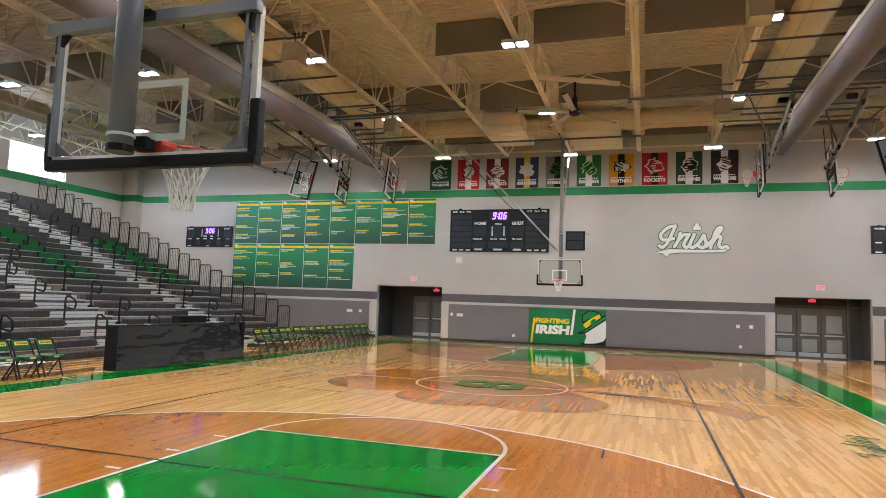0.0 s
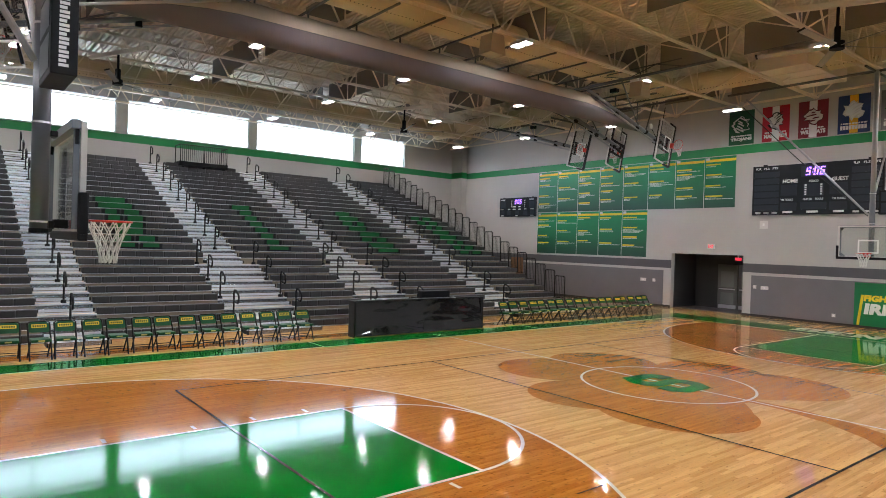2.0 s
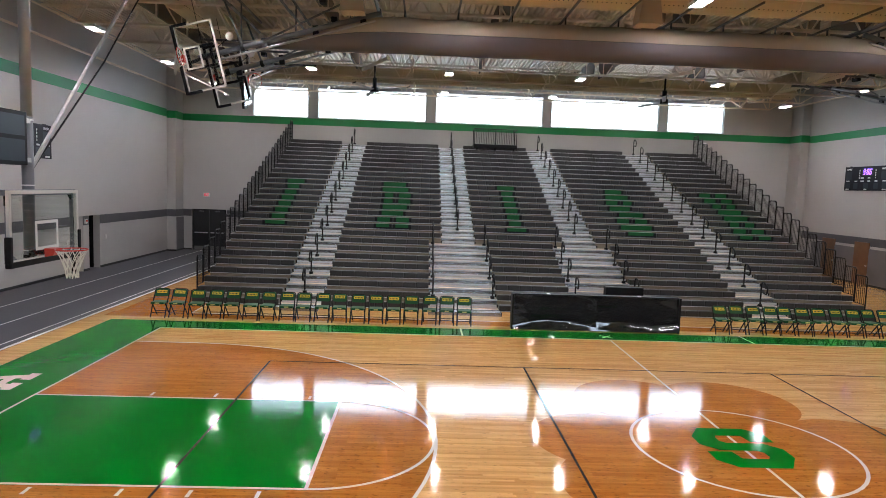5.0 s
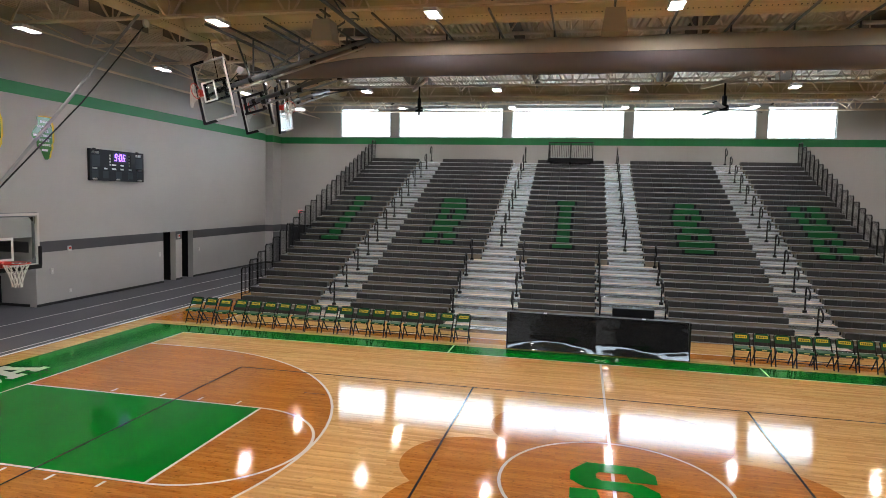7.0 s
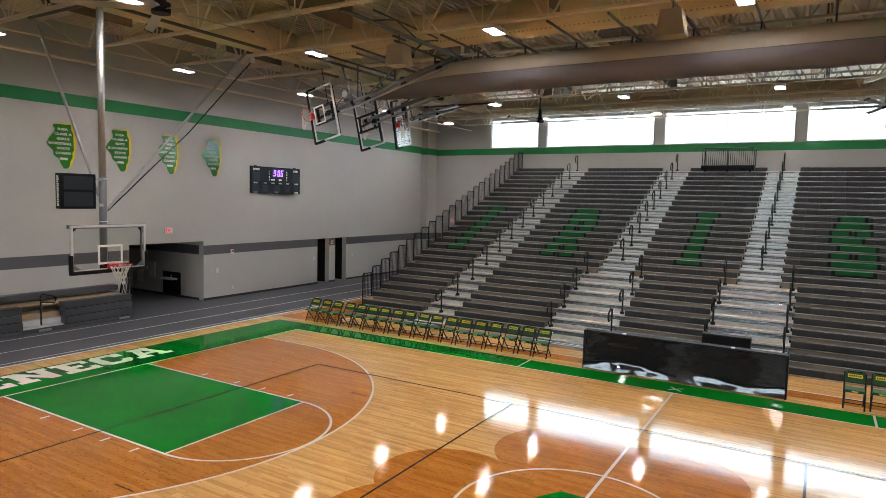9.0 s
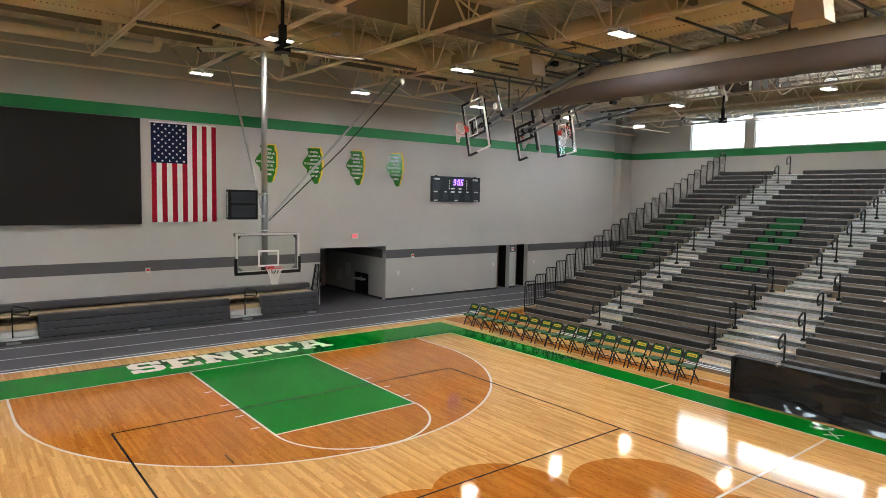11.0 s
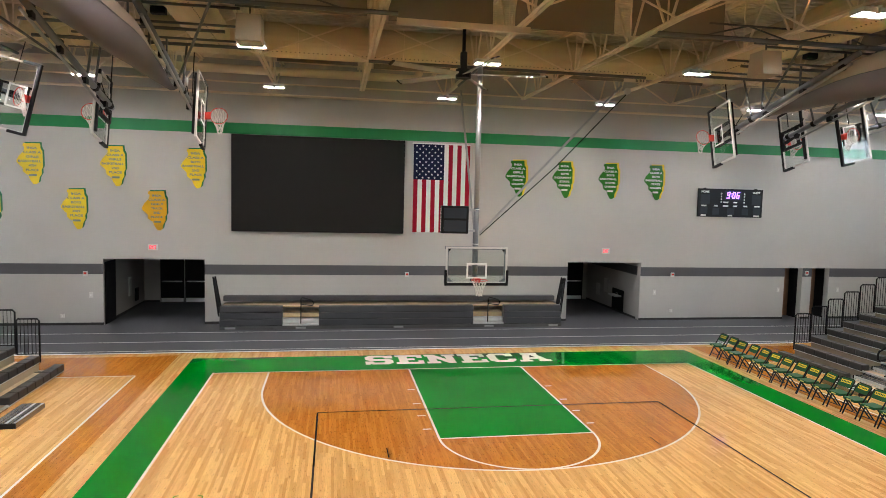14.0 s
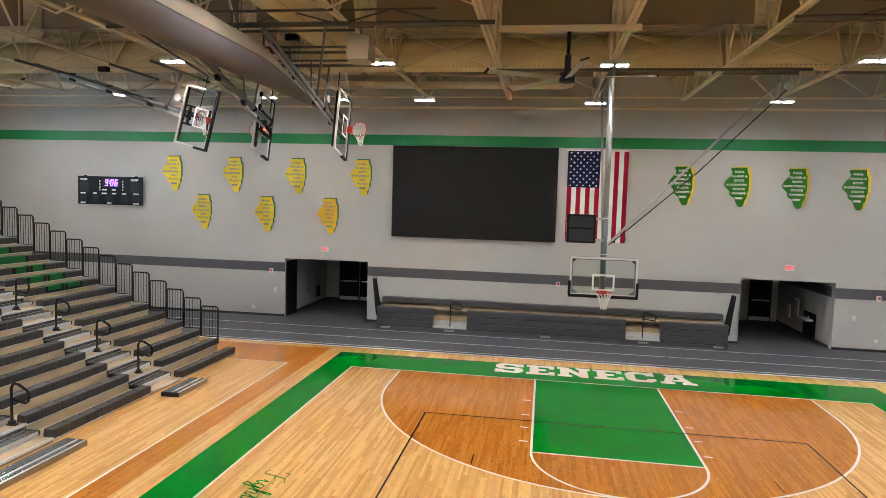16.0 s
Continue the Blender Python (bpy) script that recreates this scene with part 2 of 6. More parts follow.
# ---- mesh helpers ----
class Shape:
    """Collects simple solids into one mesh."""

    def __init__(self):
        self.v, self.f = [], []

    def add(self, verts, faces):
        o = len(self.v)
        self.v += [tuple(p) for p in verts]
        self.f += [tuple(o + i for i in f) for f in faces]
        return self

    def box(self, x0, x1, y0, y1, z0, z1):
        v = [(x, y, z) for x in (x0, x1) for y in (y0, y1) for z in (z0, z1)]
        return self.add(v, [(0, 1, 3, 2), (4, 6, 7, 5), (0, 4, 5, 1), (2, 3, 7, 6), (0, 2, 6, 4), (1, 5, 7, 3)])

    def soft(self, x0, x1, y0, y1, z0, z1, c=0.01):
        """A box with chamfered edges."""
        b = bmesh.new()
        bmesh.ops.create_cube(b, size=1)
        for p in b.verts:
            p.co = Vector((x0 if p.co.x < 0 else x1, y0 if p.co.y < 0 else y1, z0 if p.co.z < 0 else z1))
        bmesh.ops.bevel(b, geom=list(b.edges), offset=c, segments=2, affect="EDGES", profile=0.6)
        b.verts.index_update()
        self.add([tuple(p.co) for p in b.verts], [tuple(p.index for p in f.verts) for f in b.faces])
        b.free()
        return self

    def beam(self, a, b, w, h=None, up=(0, 0, 1)):
        """A bar from a to b, w wide and h high."""
        a, b, h = Vector(a), Vector(b), h or w
        d = (b - a).normalized()
        s = d.cross(Vector(up))
        s = d.cross(Vector((1, 0, 0))) if s.length < 1e-4 else s
        s.normalize()
        u = s.cross(d)
        v = [p + s * i * w / 2 + u * j * h / 2 for p in (a, b) for i, j in ((-1, -1), (1, -1), (1, 1), (-1, 1))]
        return self.add(v, [(0, 1, 2, 3), (7, 6, 5, 4), (0, 4, 5, 1), (1, 5, 6, 2), (2, 6, 7, 3), (3, 7, 4, 0)])

    def tube(self, pts, r, n=8, closed=False, cap=True):
        """A round bar along points."""
        pts = [Vector(p) for p in pts]
        rings, k = [], len(pts)
        u = None
        for i, p in enumerate(pts):
            q0, q1 = (pts[i - 1], pts[(i + 1) % k]) if closed else (pts[max(i - 1, 0)], pts[min(i + 1, k - 1)])
            d = (q1 - q0).normalized()
            if u is None:
                u = d.cross(Vector((0, 0, 1)))
                u = d.cross(Vector((1, 0, 0))) if u.length < 1e-3 else u
            u = (u - d * u.dot(d)).normalized()
            w = d.cross(u)
            rings.append([p + (u * math.cos(2 * math.pi * j / n) + w * math.sin(2 * math.pi * j / n)) * r for j in range(n)])
        v = [p for ring in rings for p in ring]
        f = [(i * n + j, i * n + (j + 1) % n, ((i + 1) % k) * n + (j + 1) % n, ((i + 1) % k) * n + j) for i in range(k if closed else k - 1) for j in range(n)]
        if cap and not closed:
            f += [tuple(range(n))[::-1], tuple((k - 1) * n + j for j in range(n))]
        return self.add(v, f)

    def prism(self, poly, place, depth):
        """A flat outline (u, v) made d thick; place maps (u, v, d) to the world."""
        n = len(poly)
        v = [place(u, w, d) for d in (0, depth) for u, w in poly]
        return self.add(v, [tuple(range(n))[::-1], tuple(range(n, 2 * n))] + [(i, (i + 1) % n, n + (i + 1) % n, n + i) for i in range(n)])

    def sheet(self, poly, z):
        return self.add([(x, y, z) for x, y in poly], [tuple(range(len(poly)))])

    def band(self, inner, outer, z):
        """A flat strip between two lines of points."""
        n = len(inner)
        return self.add([(x, y, z) for x, y in inner] + [(x, y, z) for x, y in outer], [(i, i + 1, n + i + 1, n + i) for i in range(n - 1)])

    def mesh(self, name, mat, smooth=False):
        me = bpy.data.meshes.new(name)
        me.from_pydata(self.v, [], self.f)
        b = bmesh.new()
        b.from_mesh(me)
        bmesh.ops.recalc_face_normals(b, faces=b.faces)
        b.to_mesh(me)
        b.free()
        me.materials.append(mat)
        if smooth:
            me.shade_smooth()
        return me


def part(name, s, mat, parent=None, label="", smooth=False):
    ob = new(name, s.mesh(name, mat, smooth) if isinstance(s, Shape) else s)
    if parent:
        ob.parent = parent
    return tagged(ob, label)


def thing(name, label, category, group="", at=None):
    ob = new(name)
    if at is not None:
        ob.matrix_world = at
    return tagged(ob, label, category, group)


def structure(name, s, mat, label, parent=None, smooth=False):
    ob = part(name, s, mat, parent, "", smooth)
    return tagged(ob, label, name.split("_")[0] if not parent else "", kind="structure") if not parent else tagged(ob, label)


# ---- floor ----
EDGE = 11.97
court_floor = structure("floor", Shape().box(WEST - 0.3, -EDGE, -15.4, NORTH + 0.3, -0.2, 0).box(-EDGE, EDGE, -15.4, NORTH + 0.3, -0.2, -0.012).box(EDGE, EAST + 0.3, -15.4, NORTH + 0.3, -0.2, 0), MAPLE, "varnished maple strip court floor of the gymnasium")
structure("track", Shape().box(WEST - 0.3, EAST + 0.3, SOUTH - 6.5, -15.4, -0.2, 0.0), TRACK, "grey rubber running track beside the wooden court")
lane = Shape()
for y, w in ((-15.46, 0.10), (-15.75, 0.05), (-17.1, 0.055), (-18.65, 0.055)):
    lane.sheet([(WEST, y - w / 2), (EAST, y - w / 2), (EAST, y + w / 2), (WEST, y + w / 2)], 0.004)
structure("trim_lane_lines", lane, TRACK_LINE, "white painted lane lines on the grey track")


def arc(cx, cy, r, a0, a1, n=48):
    return [(cx + r * math.cos(radians(a0 + (a1 - a0) * i / n)), cy + r * math.sin(radians(a0 + (a1 - a0) * i / n))) for i in range(n + 1)]


def ring(s, cx, cy, r, a0, a1, w, z):
    return s.band(arc(cx, cy, r - w / 2, a0, a1), arc(cx, cy, r + w / 2, a0, a1), z)


def bar(s, x0, y0, x1, y1, w, z):
    d = Vector((x1 - x0, y1 - y0)).normalized() * w / 2
    e = Vector((-d.y, d.x))
    a, b = Vector((x0, y0)), Vector((x1, y1))
    return s.sheet([tuple(a - e), tuple(b - e), tuple(b + e), tuple(a + e)], z)


stain, paint, lines, grey = Shape(), Shape(), Shape(), Shape()
LW = 0.055
for s in (-1, 1):
    hoop, end, ft = s * 11.2, s * 12.8, s * 7.01
    rim = arc(0, hoop, 6.02, 180, 360) if s > 0 else arc(0, hoop, 6.02, 180, 0)
    edge = [(-6.02, end)] + rim + [(6.02, end)]
    stain.sheet(edge, 0.004)
    ring(lines, 0, hoop, 6.02, 180 if s > 0 else 0, 360 if s > 0 else 180, LW, 0.012)
    for x in (-6.02, 6.02):
        bar(lines, x, hoop, x, end, LW, 0.012)
    paint.sheet([(-1.83, end), (1.83, end), (1.83, ft), (-1.83, ft)], 0.008)
    for x in (-1.80, 1.80):
        bar(lines, x, end, x, ft, LW, 0.012)
        for d in (2.13, 3.35, 4.27, 5.18):
            bar(lines, x + math.copysign(0.09, x), end - s * d, x + math.copysign(0.29, x), end - s * d, LW, 0.0121)
    bar(lines, -1.83, ft, 1.83, ft, LW, 0.0124)
    ring(lines, 0, ft, 1.80, 0 if s < 0 else 180, 180 if s < 0 else 360, LW, 0.0122)
    bar(lines, -7.65, end, 7.65, end, LW, 0.0128)
    paint.sheet([(-8.56, s * 12.83), (8.56, s * 12.83), (8.56, s * 14.62), (-8.56, s * 14.62)], 0.008)
    paint.sheet([(s * 7.65, -12.83), (s * 8.56, -12.83), (s * 8.56, 12.83), (s * 7.65, 12.83)], 0.008)
    bar(lines, s * 7.62, -12.8, s * 7.62, 12.8, LW, 0.0126)
    for y in (-4.27, 4.27) if s < 0 else ():
        bar(lines, s * 7.65, y, s * 8.56, y, 0.05, 0.0127)
    # stained margin and white lines of the cross courts
    stain.sheet([(s * 9.1, -15.1), (s * 9.75, -15.1), (s * 9.75, 15.0), (s * 9.1, 15.0)], 0.004)
    for e in (-1, 1):
        stain.sheet([(s * 9.75, e * 12.7), (s * 14, e * 12.7), (s * 14, e * 15), (s * 9.75, e * 15)], 0.004)
        bar(lines, s * 9.75, e * 12.7, s * 14, e * 12.7, LW, 0.0122)
    bar(lines, s * 9.75, -12.7, s * 9.75, 12.7, LW, 0.012)
    bar(grey, s * 4.5, -9, s * 4.5, 9, 0.042, 0.016)
    bar(grey, -4.5, s * 9, 4.5, s * 9, 0.042, 0.0161)
    bar(grey, -4.5, s * 3, 4.5, s * 3, 0.042, 0.0162)
    for x in (-3.0, 3.0):
        bar(grey, x, s * 6.1, x, s * 6.6, 0.022, 0.0163)
ring(lines, 0, 0, 1.80, 0, 360, LW, 0.012)
bar(lines, -7.65, 0, 7.65, 0, LW, 0.0123)
for a in (45, -45):
    d = Vector((math.cos(radians(a)), math.sin(radians(a)))) * 0.22
    bar(lines, -8.0 - d.x, d.y * -1, -8.0 + d.x, d.y, 0.045, 0.0128 + a * 1e-6)

# shamrock in dark stain round the centre circle
for lobe, (cx, cy, r) in enumerate(((-2.38, 0.92, 1.34), (-2.38, -0.92, 1.34), (-0.25, -2.3, 1.22), (1.45, -2.0, 1.40), (-0.25, 2.3, 1.22), (1.45, 2.0, 1.40), (0.0, 0.0, 1.9))):
    stain.sheet([(cx + r * math.cos(2 * math.pi * i / 48), cy + r * math.sin(2 * math.pi * i / 48)) for i in range(48)], 0.0040 + 0.0004 * lobe)
for q in (-1, 1):
    stain.sheet([(1.2, 0.02 * q), (1.9, 0.3 * q), (2.2, 0.68 * q), (2.4, 0.98 * q), (2.2, 1.5 * q), (1.2, 1.2 * q)][::q], 0.0067 + 0.0001 * q)
stem = [(1.5, 0.02), (2.6, 0.02), (3.5, -0.2), (4.3, -0.62), (5.0, -1.25), (5.55, -2.05)]
stain.band([(x - 0.04 - 0.05 * i, y - 0.12 - 0.05 * i) for i, (x, y) in enumerate(stem)], [(x + 0.03 + 0.03 * i, y + 0.12 + 0.035 * i) for i, (x, y) in enumerate(stem)], 0.0069)
structure("trim_stain", stain, STAIN, "dark-stained areas of the maple court")
structure("trim_paint", paint, COURT, "glossy green painted lanes and borders of the court")
structure("trim_lines", lines, LINE, "white painted basketball lines")
structure("trim_grey_lines", grey, GREYLINE, "dark grey painted volleyball lines")


# ---- walls ----
def wall_x(name, y0, y1, holes, label, top=11.2):
    """A wall along x between y0 and y1, with openings (x0, x1, z0, z1)."""
    s, xs = Shape(), sorted({WEST - 0.3, EAST + 0.3, *[v for h in holes for v in h[:2]]})
    for a, b in zip(xs, xs[1:]):
        hs = sorted([h for h in holes if h[0] <= a and b <= h[1]], key=lambda h: h[2])
        z = 0.0
        for h in hs:
            if h[2] > z:
                s.box(a, b, y0, y1, z, h[2])
            z = h[3]
        s.box(a, b, y0, y1, z, top)
    return structure(name, s, WALL, label)


N_DOORS = [(-10.6, -6.85, 0, 2.80), (9.15, 13.0, 0, 2.75)]
S_DOORS = [(9.28, 13.1, 0, 2.64), (-9.65, -6.15, 0, 2.64), (-17.95, -17.0, 0, 2.44), (-19.4, -18.45, 0, 2.44)]
wall_x("wall_north", NORTH, NORTH + 0.3, N_DOORS, "light grey painted block wall with a green stripe")
wall_x("wall_south", SOUTH - 0.3, SOUTH, S_DOORS, "light grey painted block wall with a green stripe")
WINDOWS = [(-15.75, -12.5), (-11.95, -5.5), (-4.95, 1.5), (2.0, 8.55), (9.1, 12.55)]
W_DOOR = (-19.3, -17.3)
ys = [SOUTH] + [v for w in WINDOWS for v in w] + [NORTH]
for name, x in (("wall_west", WEST - 0.3), ("wall_east", EAST)):
    ww = Shape()
    for i, (a, b) in enumerate(zip(ys, ys[1:])):
        if i % 2:
            ww.box(x, x + 0.3, a, b, 0, 8.1).box(x, x + 0.3, a, b, 9.85, 11.2)
        elif i == 0 and x < 0:
            ww.box(x, x + 0.3, a, W_DOOR[0], 0, 11.2).box(x, x + 0.3, W_DOOR[0], W_DOOR[1], 2.46, 11.2).box(x, x + 0.3, W_DOOR[1], b, 0, 11.2)
        else:
            ww.box(x, x + 0.3, a, b, 0, 11.2)
    structure(name, ww, WALL, "light grey painted block wall with high windows")
for i, (y, d) in enumerate(((SOUTH, 1), (NORTH, -1))):
    structure(f"wall_corner_pier_{i + 1}", Shape().box(WEST, WEST + 1.15, min(y, y + d * 0.5), max(y, y + d * 0.5), 0, 11.2), WALL, "painted block corner pier")
    structure(f"wall_pier_pad_{i + 1}", Shape().soft(WEST + 0.06, WEST + 1.1, min(y + d * 0.501, y + d * 0.55), max(y + d * 0.501, y + d * 0.55), 0.1, 1.98, 0.012), PAD, "grey pad on the corner pier")


def clear(holes, lo, hi):
    """The stretches of lo..hi outside the openings."""
    out, x = [], lo
    for a, b in sorted((h[0], h[1]) for h in holes):
        if a > x:
            out.append((x, a))
        x = max(x, b)
    return out + [(x, hi)]


def strip(name, mat, z0, z1, t, label, holes_n=(), holes_s=(), gap=0.0):
    s = Shape()
    for a, b in clear(holes_n, WEST + 1.15, EAST):
        s.box(a + gap * (a > WEST + 2), b - gap * (b < EAST - 1), NORTH - t, NORTH, z0, z1)
    for a, b in clear(holes_s, WEST + 1.15, EAST):
        s.box(a, b, SOUTH, SOUTH + t, z0, z1)
    return structure(name, s, mat, label)


stripe = Shape().box(WEST + 1.15, EAST, NORTH - 0.004, NORTH, 7.62, 8.02).box(WEST + 1.15, EAST, SOUTH, SOUTH + 0.004, 7.72, 8.16)
stripe.box(WEST, WEST + 0.004, SOUTH + 0.5, NORTH - 0.5, 7.66, 8.06)
for y, d in ((SOUTH, 1), (NORTH, -1)):
    y2 = y + d * 0.5
    stripe.box(WEST, WEST + 1.154, min(y2, y2 + d * 0.004), max(y2, y2 + d * 0.004), 7.66, 8.08)
    stripe.box(WEST + 1.15, WEST + 1.154, min(y, y2), max(y, y2), 7.66, 8.08)
structure("trim_green_stripe", stripe, GREEN, "green stripe painted round the walls")
strip("trim_dark_band", BAND, 2.03, 2.44, 0.004, "dark grey band painted along the walls", N_DOORS, S_DOORS)
strip("baseboard", BASE, 0, 0.1, 0.012, "black rubber base along the walls", N_DOORS, S_DOORS)
for i, (a, b) in enumerate(clear(N_DOORS, -26, EAST - 0.5)):
    structure(f"wall_pad_{i + 1}", Shape().soft(a + 0.42 * (a > -25), b - 0.42, NORTH - 0.05, NORTH - 0.013, 0.1, 1.9, 0.015), PAD, "grey padded lower wall between the doors")

for nm, mat, z0, z1, t, label in (("trim_west_band", BAND, 2.03, 2.44, 0.004, "dark grey band painted along the walls"), ("baseboard_west", BASE, 0, 0.1, 0.012, "black rubber base along the walls")):
    bs = Shape().box(WEST, WEST + t, SOUTH + 0.5, W_DOOR[0] - 0.03, z0, z1).box(WEST, WEST + t, W_DOOR[1] + 0.03, NORTH - 0.5, z0, z1)
    bs.box(WEST, WEST + 1.15 + t, SOUTH + 0.5, SOUTH + 0.5 + t, z0, z1).box(WEST + 1.15, WEST + 1.15 + t, SOUTH, SOUTH + 0.5, z0, z1)
    structure(nm, bs, mat, label)

# windows
for i, (a, b) in enumerate(WINDOWS * 2):
    x = WEST - 0.16 if i < 5 else EAST + 0.10
    win = structure(f"window_{i + 1}", Shape().box(x, x + 0.06, a, a + 0.06, 8.1, 9.85).box(x, x + 0.06, b - 0.06, b, 8.1, 9.85).box(x, x + 0.06, a + 0.06, b - 0.06, 8.1, 8.16).box(x, x + 0.06, a + 0.06, b - 0.06, 9.79, 9.85), WHITE, "high aluminium-framed clerestory window filled with bright sky")
    panes = [(a + 0.06, (a + b) / 2 - 0.025), ((a + b) / 2 + 0.025, b - 0.06)] if b - a > 5 else [(a + 0.06, b - 0.06)]
    if len(panes) > 1:
        part("mullion", Shape().box(x, x + 0.06, panes[0][1], panes[1][0], 8.16, 9.79), WHITE, win)
    for p, q in panes:
        pane = part("pane", Shape().box(x + 0.024, x + 0.030, p, q, 8.16, 9.79), GLASS, win)
        pane.visible_shadow = False
for x in (WEST - 5, EAST + 4.9):
    structure("backdrop", Shape().box(x, x + 0.1, SOUTH - 10, NORTH + 10, 2, 22), SKY, "overcast bright sky outside the windows")

# ---- roof: corrugated deck, open joists ----
deck = Shape()
prof, y = [], SOUTH - 0.3
while y < NORTH + 0.3:
    prof += [(y, DECK), (y + 0.105, DECK), (y + 0.115, DECK + 0.11), (y + 0.19, DECK + 0.11)]
    y += 0.2
for x0, x1 in zip([WEST - 0.3, -14, 0, 14], [-14, 0, 14, EAST + 0.3]):
    n = len(prof)
    deck.add([(x, y, z + RISE_OUT * abs(x)) for x in (x0, x1) for y, z in prof], [(i, i + 1, n + i + 1, n + i) for i in range(n - 1)])
deck.box(WEST - 0.3, EAST + 0.3, SOUTH - 0.3, NORTH + 0.3, DECK + 0.55, DECK + 0.7)
structure("ceiling", deck, DECKM, "cream corrugated steel roof deck")


def joist():
    """An open-web joist along y: paired angles and zigzag webs."""
    s, y0, y1, zb, zt = Shape(), -17.5, 14.9, 9.17, DECK - 0.08
    for dx in (-0.055, 0.055):
        s.box(dx - 0.04, dx + 0.04, y0, y1, zb - 0.005, zb + 0.008)
        s.box(dx + (0.03 if dx < 0 else -0.04), dx + (0.04 if dx < 0 else -0.03), y0, y1, zb + 0.008, zb + 0.08)
        s.box(dx - 0.04, dx + 0.04, SOUTH, NORTH, zt - 0.008, zt + 0.005)
        s.box(dx + (0.03 if dx < 0 else -0.04), dx + (0.04 if dx < 0 else -0.03), SOUTH, NORTH, zt - 0.08, zt - 0.008)
    n = 18
    st = (y1 - y0) / n
    for i in range(n):
        a, b, c = y0 + i * st, y0 + (i + 0.5) * st, y0 + (i + 1) * st
        s.beam((0, a + 0.1, zb), (0, b, zt), 0.045)
        s.beam((0, b, zt), (0, c - 0.1, zb), 0.045)
        s.beam((0, c, zb), (0, c, zt), 0.03)
    s.beam((0, y0, zb), (0, SOUTH + 0.1, zt), 0.05).beam((0, y1, zb), (0, NORTH - 0.1, zt), 0.05)
    return s.mesh("joist", STEEL)


jm = joist()
for x in JOISTS:
    j = new("trim_roof_joist", jm)
    j.location = (x, 0, RISE_OUT * abs(x))
    tagged(j, "cream painted open-web steel roof joist", "joist", "roof joists", "structure")

# ---- lamps ----
def high_bay():
    """A twin-head LED high bay under a joist."""
    t = thing("ceiling_light", "twin-head white LED high-bay lamp hung from a roof joist", "lamp", "high-bay lamps")
    part("bracket", Shape().box(-0.03, 0.03, -0.2, 0.2, 0.08, 0.11).box(-0.02, 0.02, -0.02, 0.02, 0.1, 0.17), WHITE, t)
    for dx in (-0.19, 0.19):
        h = part("lamp_head", Shape().soft(dx - 0.16, dx + 0.16, -0.18, 0.18, 0.0, 0.08, 0.015), WHITE, t)
        for x0, x1, y0, y1 in ((-0.16, -0.144, -0.18, 0.18), (0.144, 0.16, -0.18, 0.18), (-0.144, 0.144, -0.18, -0.154), (-0.144, 0.144, 0.154, 0.18)):
            part("rim", Shape().box(dx + x0, dx + x1, y0, y1, -0.030, 0.012), WHITE, h)
        part("lens", Shape().box(dx - 0.14, dx + 0.14, -0.15, 0.15, -0.008, -0.002), LAMP, h, "glowing white lens")
    return t


lamp = high_bay()
first = True
for x in LAMP_X:
    for y in LAMP_Y:
        m = pose(x, y, 9.0 + RISE_OUT * abs(x))
        if first:
            lamp.matrix_world, first = m, False
        else:
            copy_thing(lamp, m)

# ---- more surfaces ----
SPEAKER = material("dull_cream_plastic", (0.40, 0.335, 0.25), 0.6, vary=0.06)
STAND_SEAT = material("slate_grey_plastic", (0.052, 0.053, 0.060), 0.5, vary=0.1, fine=120, bump=0.15)
PLAQUE_GREEN = material("grass_green_gloss_paint", (0.03, 0.16, 0.02), 0.14, vary=0.06)
PANEL_GREEN = material("satin_green_print", (0.0, 0.15, 0.045), 0.4, vary=0.25, scale=3)
LETTER_GREEN = material("green_seat_cover", (0.004, 0.115, 0.024), 0.5, vary=0.12, spec=0.3)
DOOR_GREY = material("dark_grey_door_paint", (0.15, 0.148, 0.135), 0.4, vary=0.1)
# The corridors' lack of light is put into these two dark colours.
DARK = material("unlit_dark", (0.045, 0.044, 0.043), 0.6, vary=0.1)
CORRIDOR = material("dim_corridor_brown_grey", (0.088, 0.083, 0.073), 0.6, vary=0.08)
BOARD_GREY = material("dark_scoreboard_panel", (0.009, 0.010, 0.013), 0.5, vary=0.15, spec=0.25)
BOARD_SLOT = material("scoreboard_window", (0.018, 0.024, 0.032), 0.3, vary=0.15, spec=0.3)
DIGITS = glow("violet_led_digits", (0.55, 0.27, 1.0), 2.0)
POLE = material("grey_painted_pole", (0.15, 0.158, 0.175), 0.35, metal=0.2, vary=0.06)
ORANGE = material("amber_paint", (0.72, 0.40, 0.005), 0.45, vary=0.06)
EXIT_RED = glow("red_exit_glow", (1.0, 0.035, 0.07), 1.3)
VINYL = material("black_wrinkled_vinyl", (0.012, 0.012, 0.013), 0.04, vary=0.2, spec=0.8)
FLAG_RED = material("red_flag_cloth", (0.30, 0.006, 0.022), 0.9, vary=0.1, spec=0.15)
FLAG_WHITE = material("white_flag_cloth", (0.74, 0.72, 0.71), 0.8, vary=0.05)
FLAG_BLUE = material("navy_flag_cloth", (0.006, 0.010, 0.034), 0.9, vary=0.1, spec=0.15)
TEXT_BLUE = material("slate_lettering", (0.20, 0.24, 0.24), 0.6, vary=0.05)
BLADE = material("light_grey_fan_blade", (0.42, 0.41, 0.40), 0.4, metal=0.3, vary=0.05)
PALE = material("pale_grey_plate", (0.62, 0.60, 0.57), 0.5, vary=0.05)


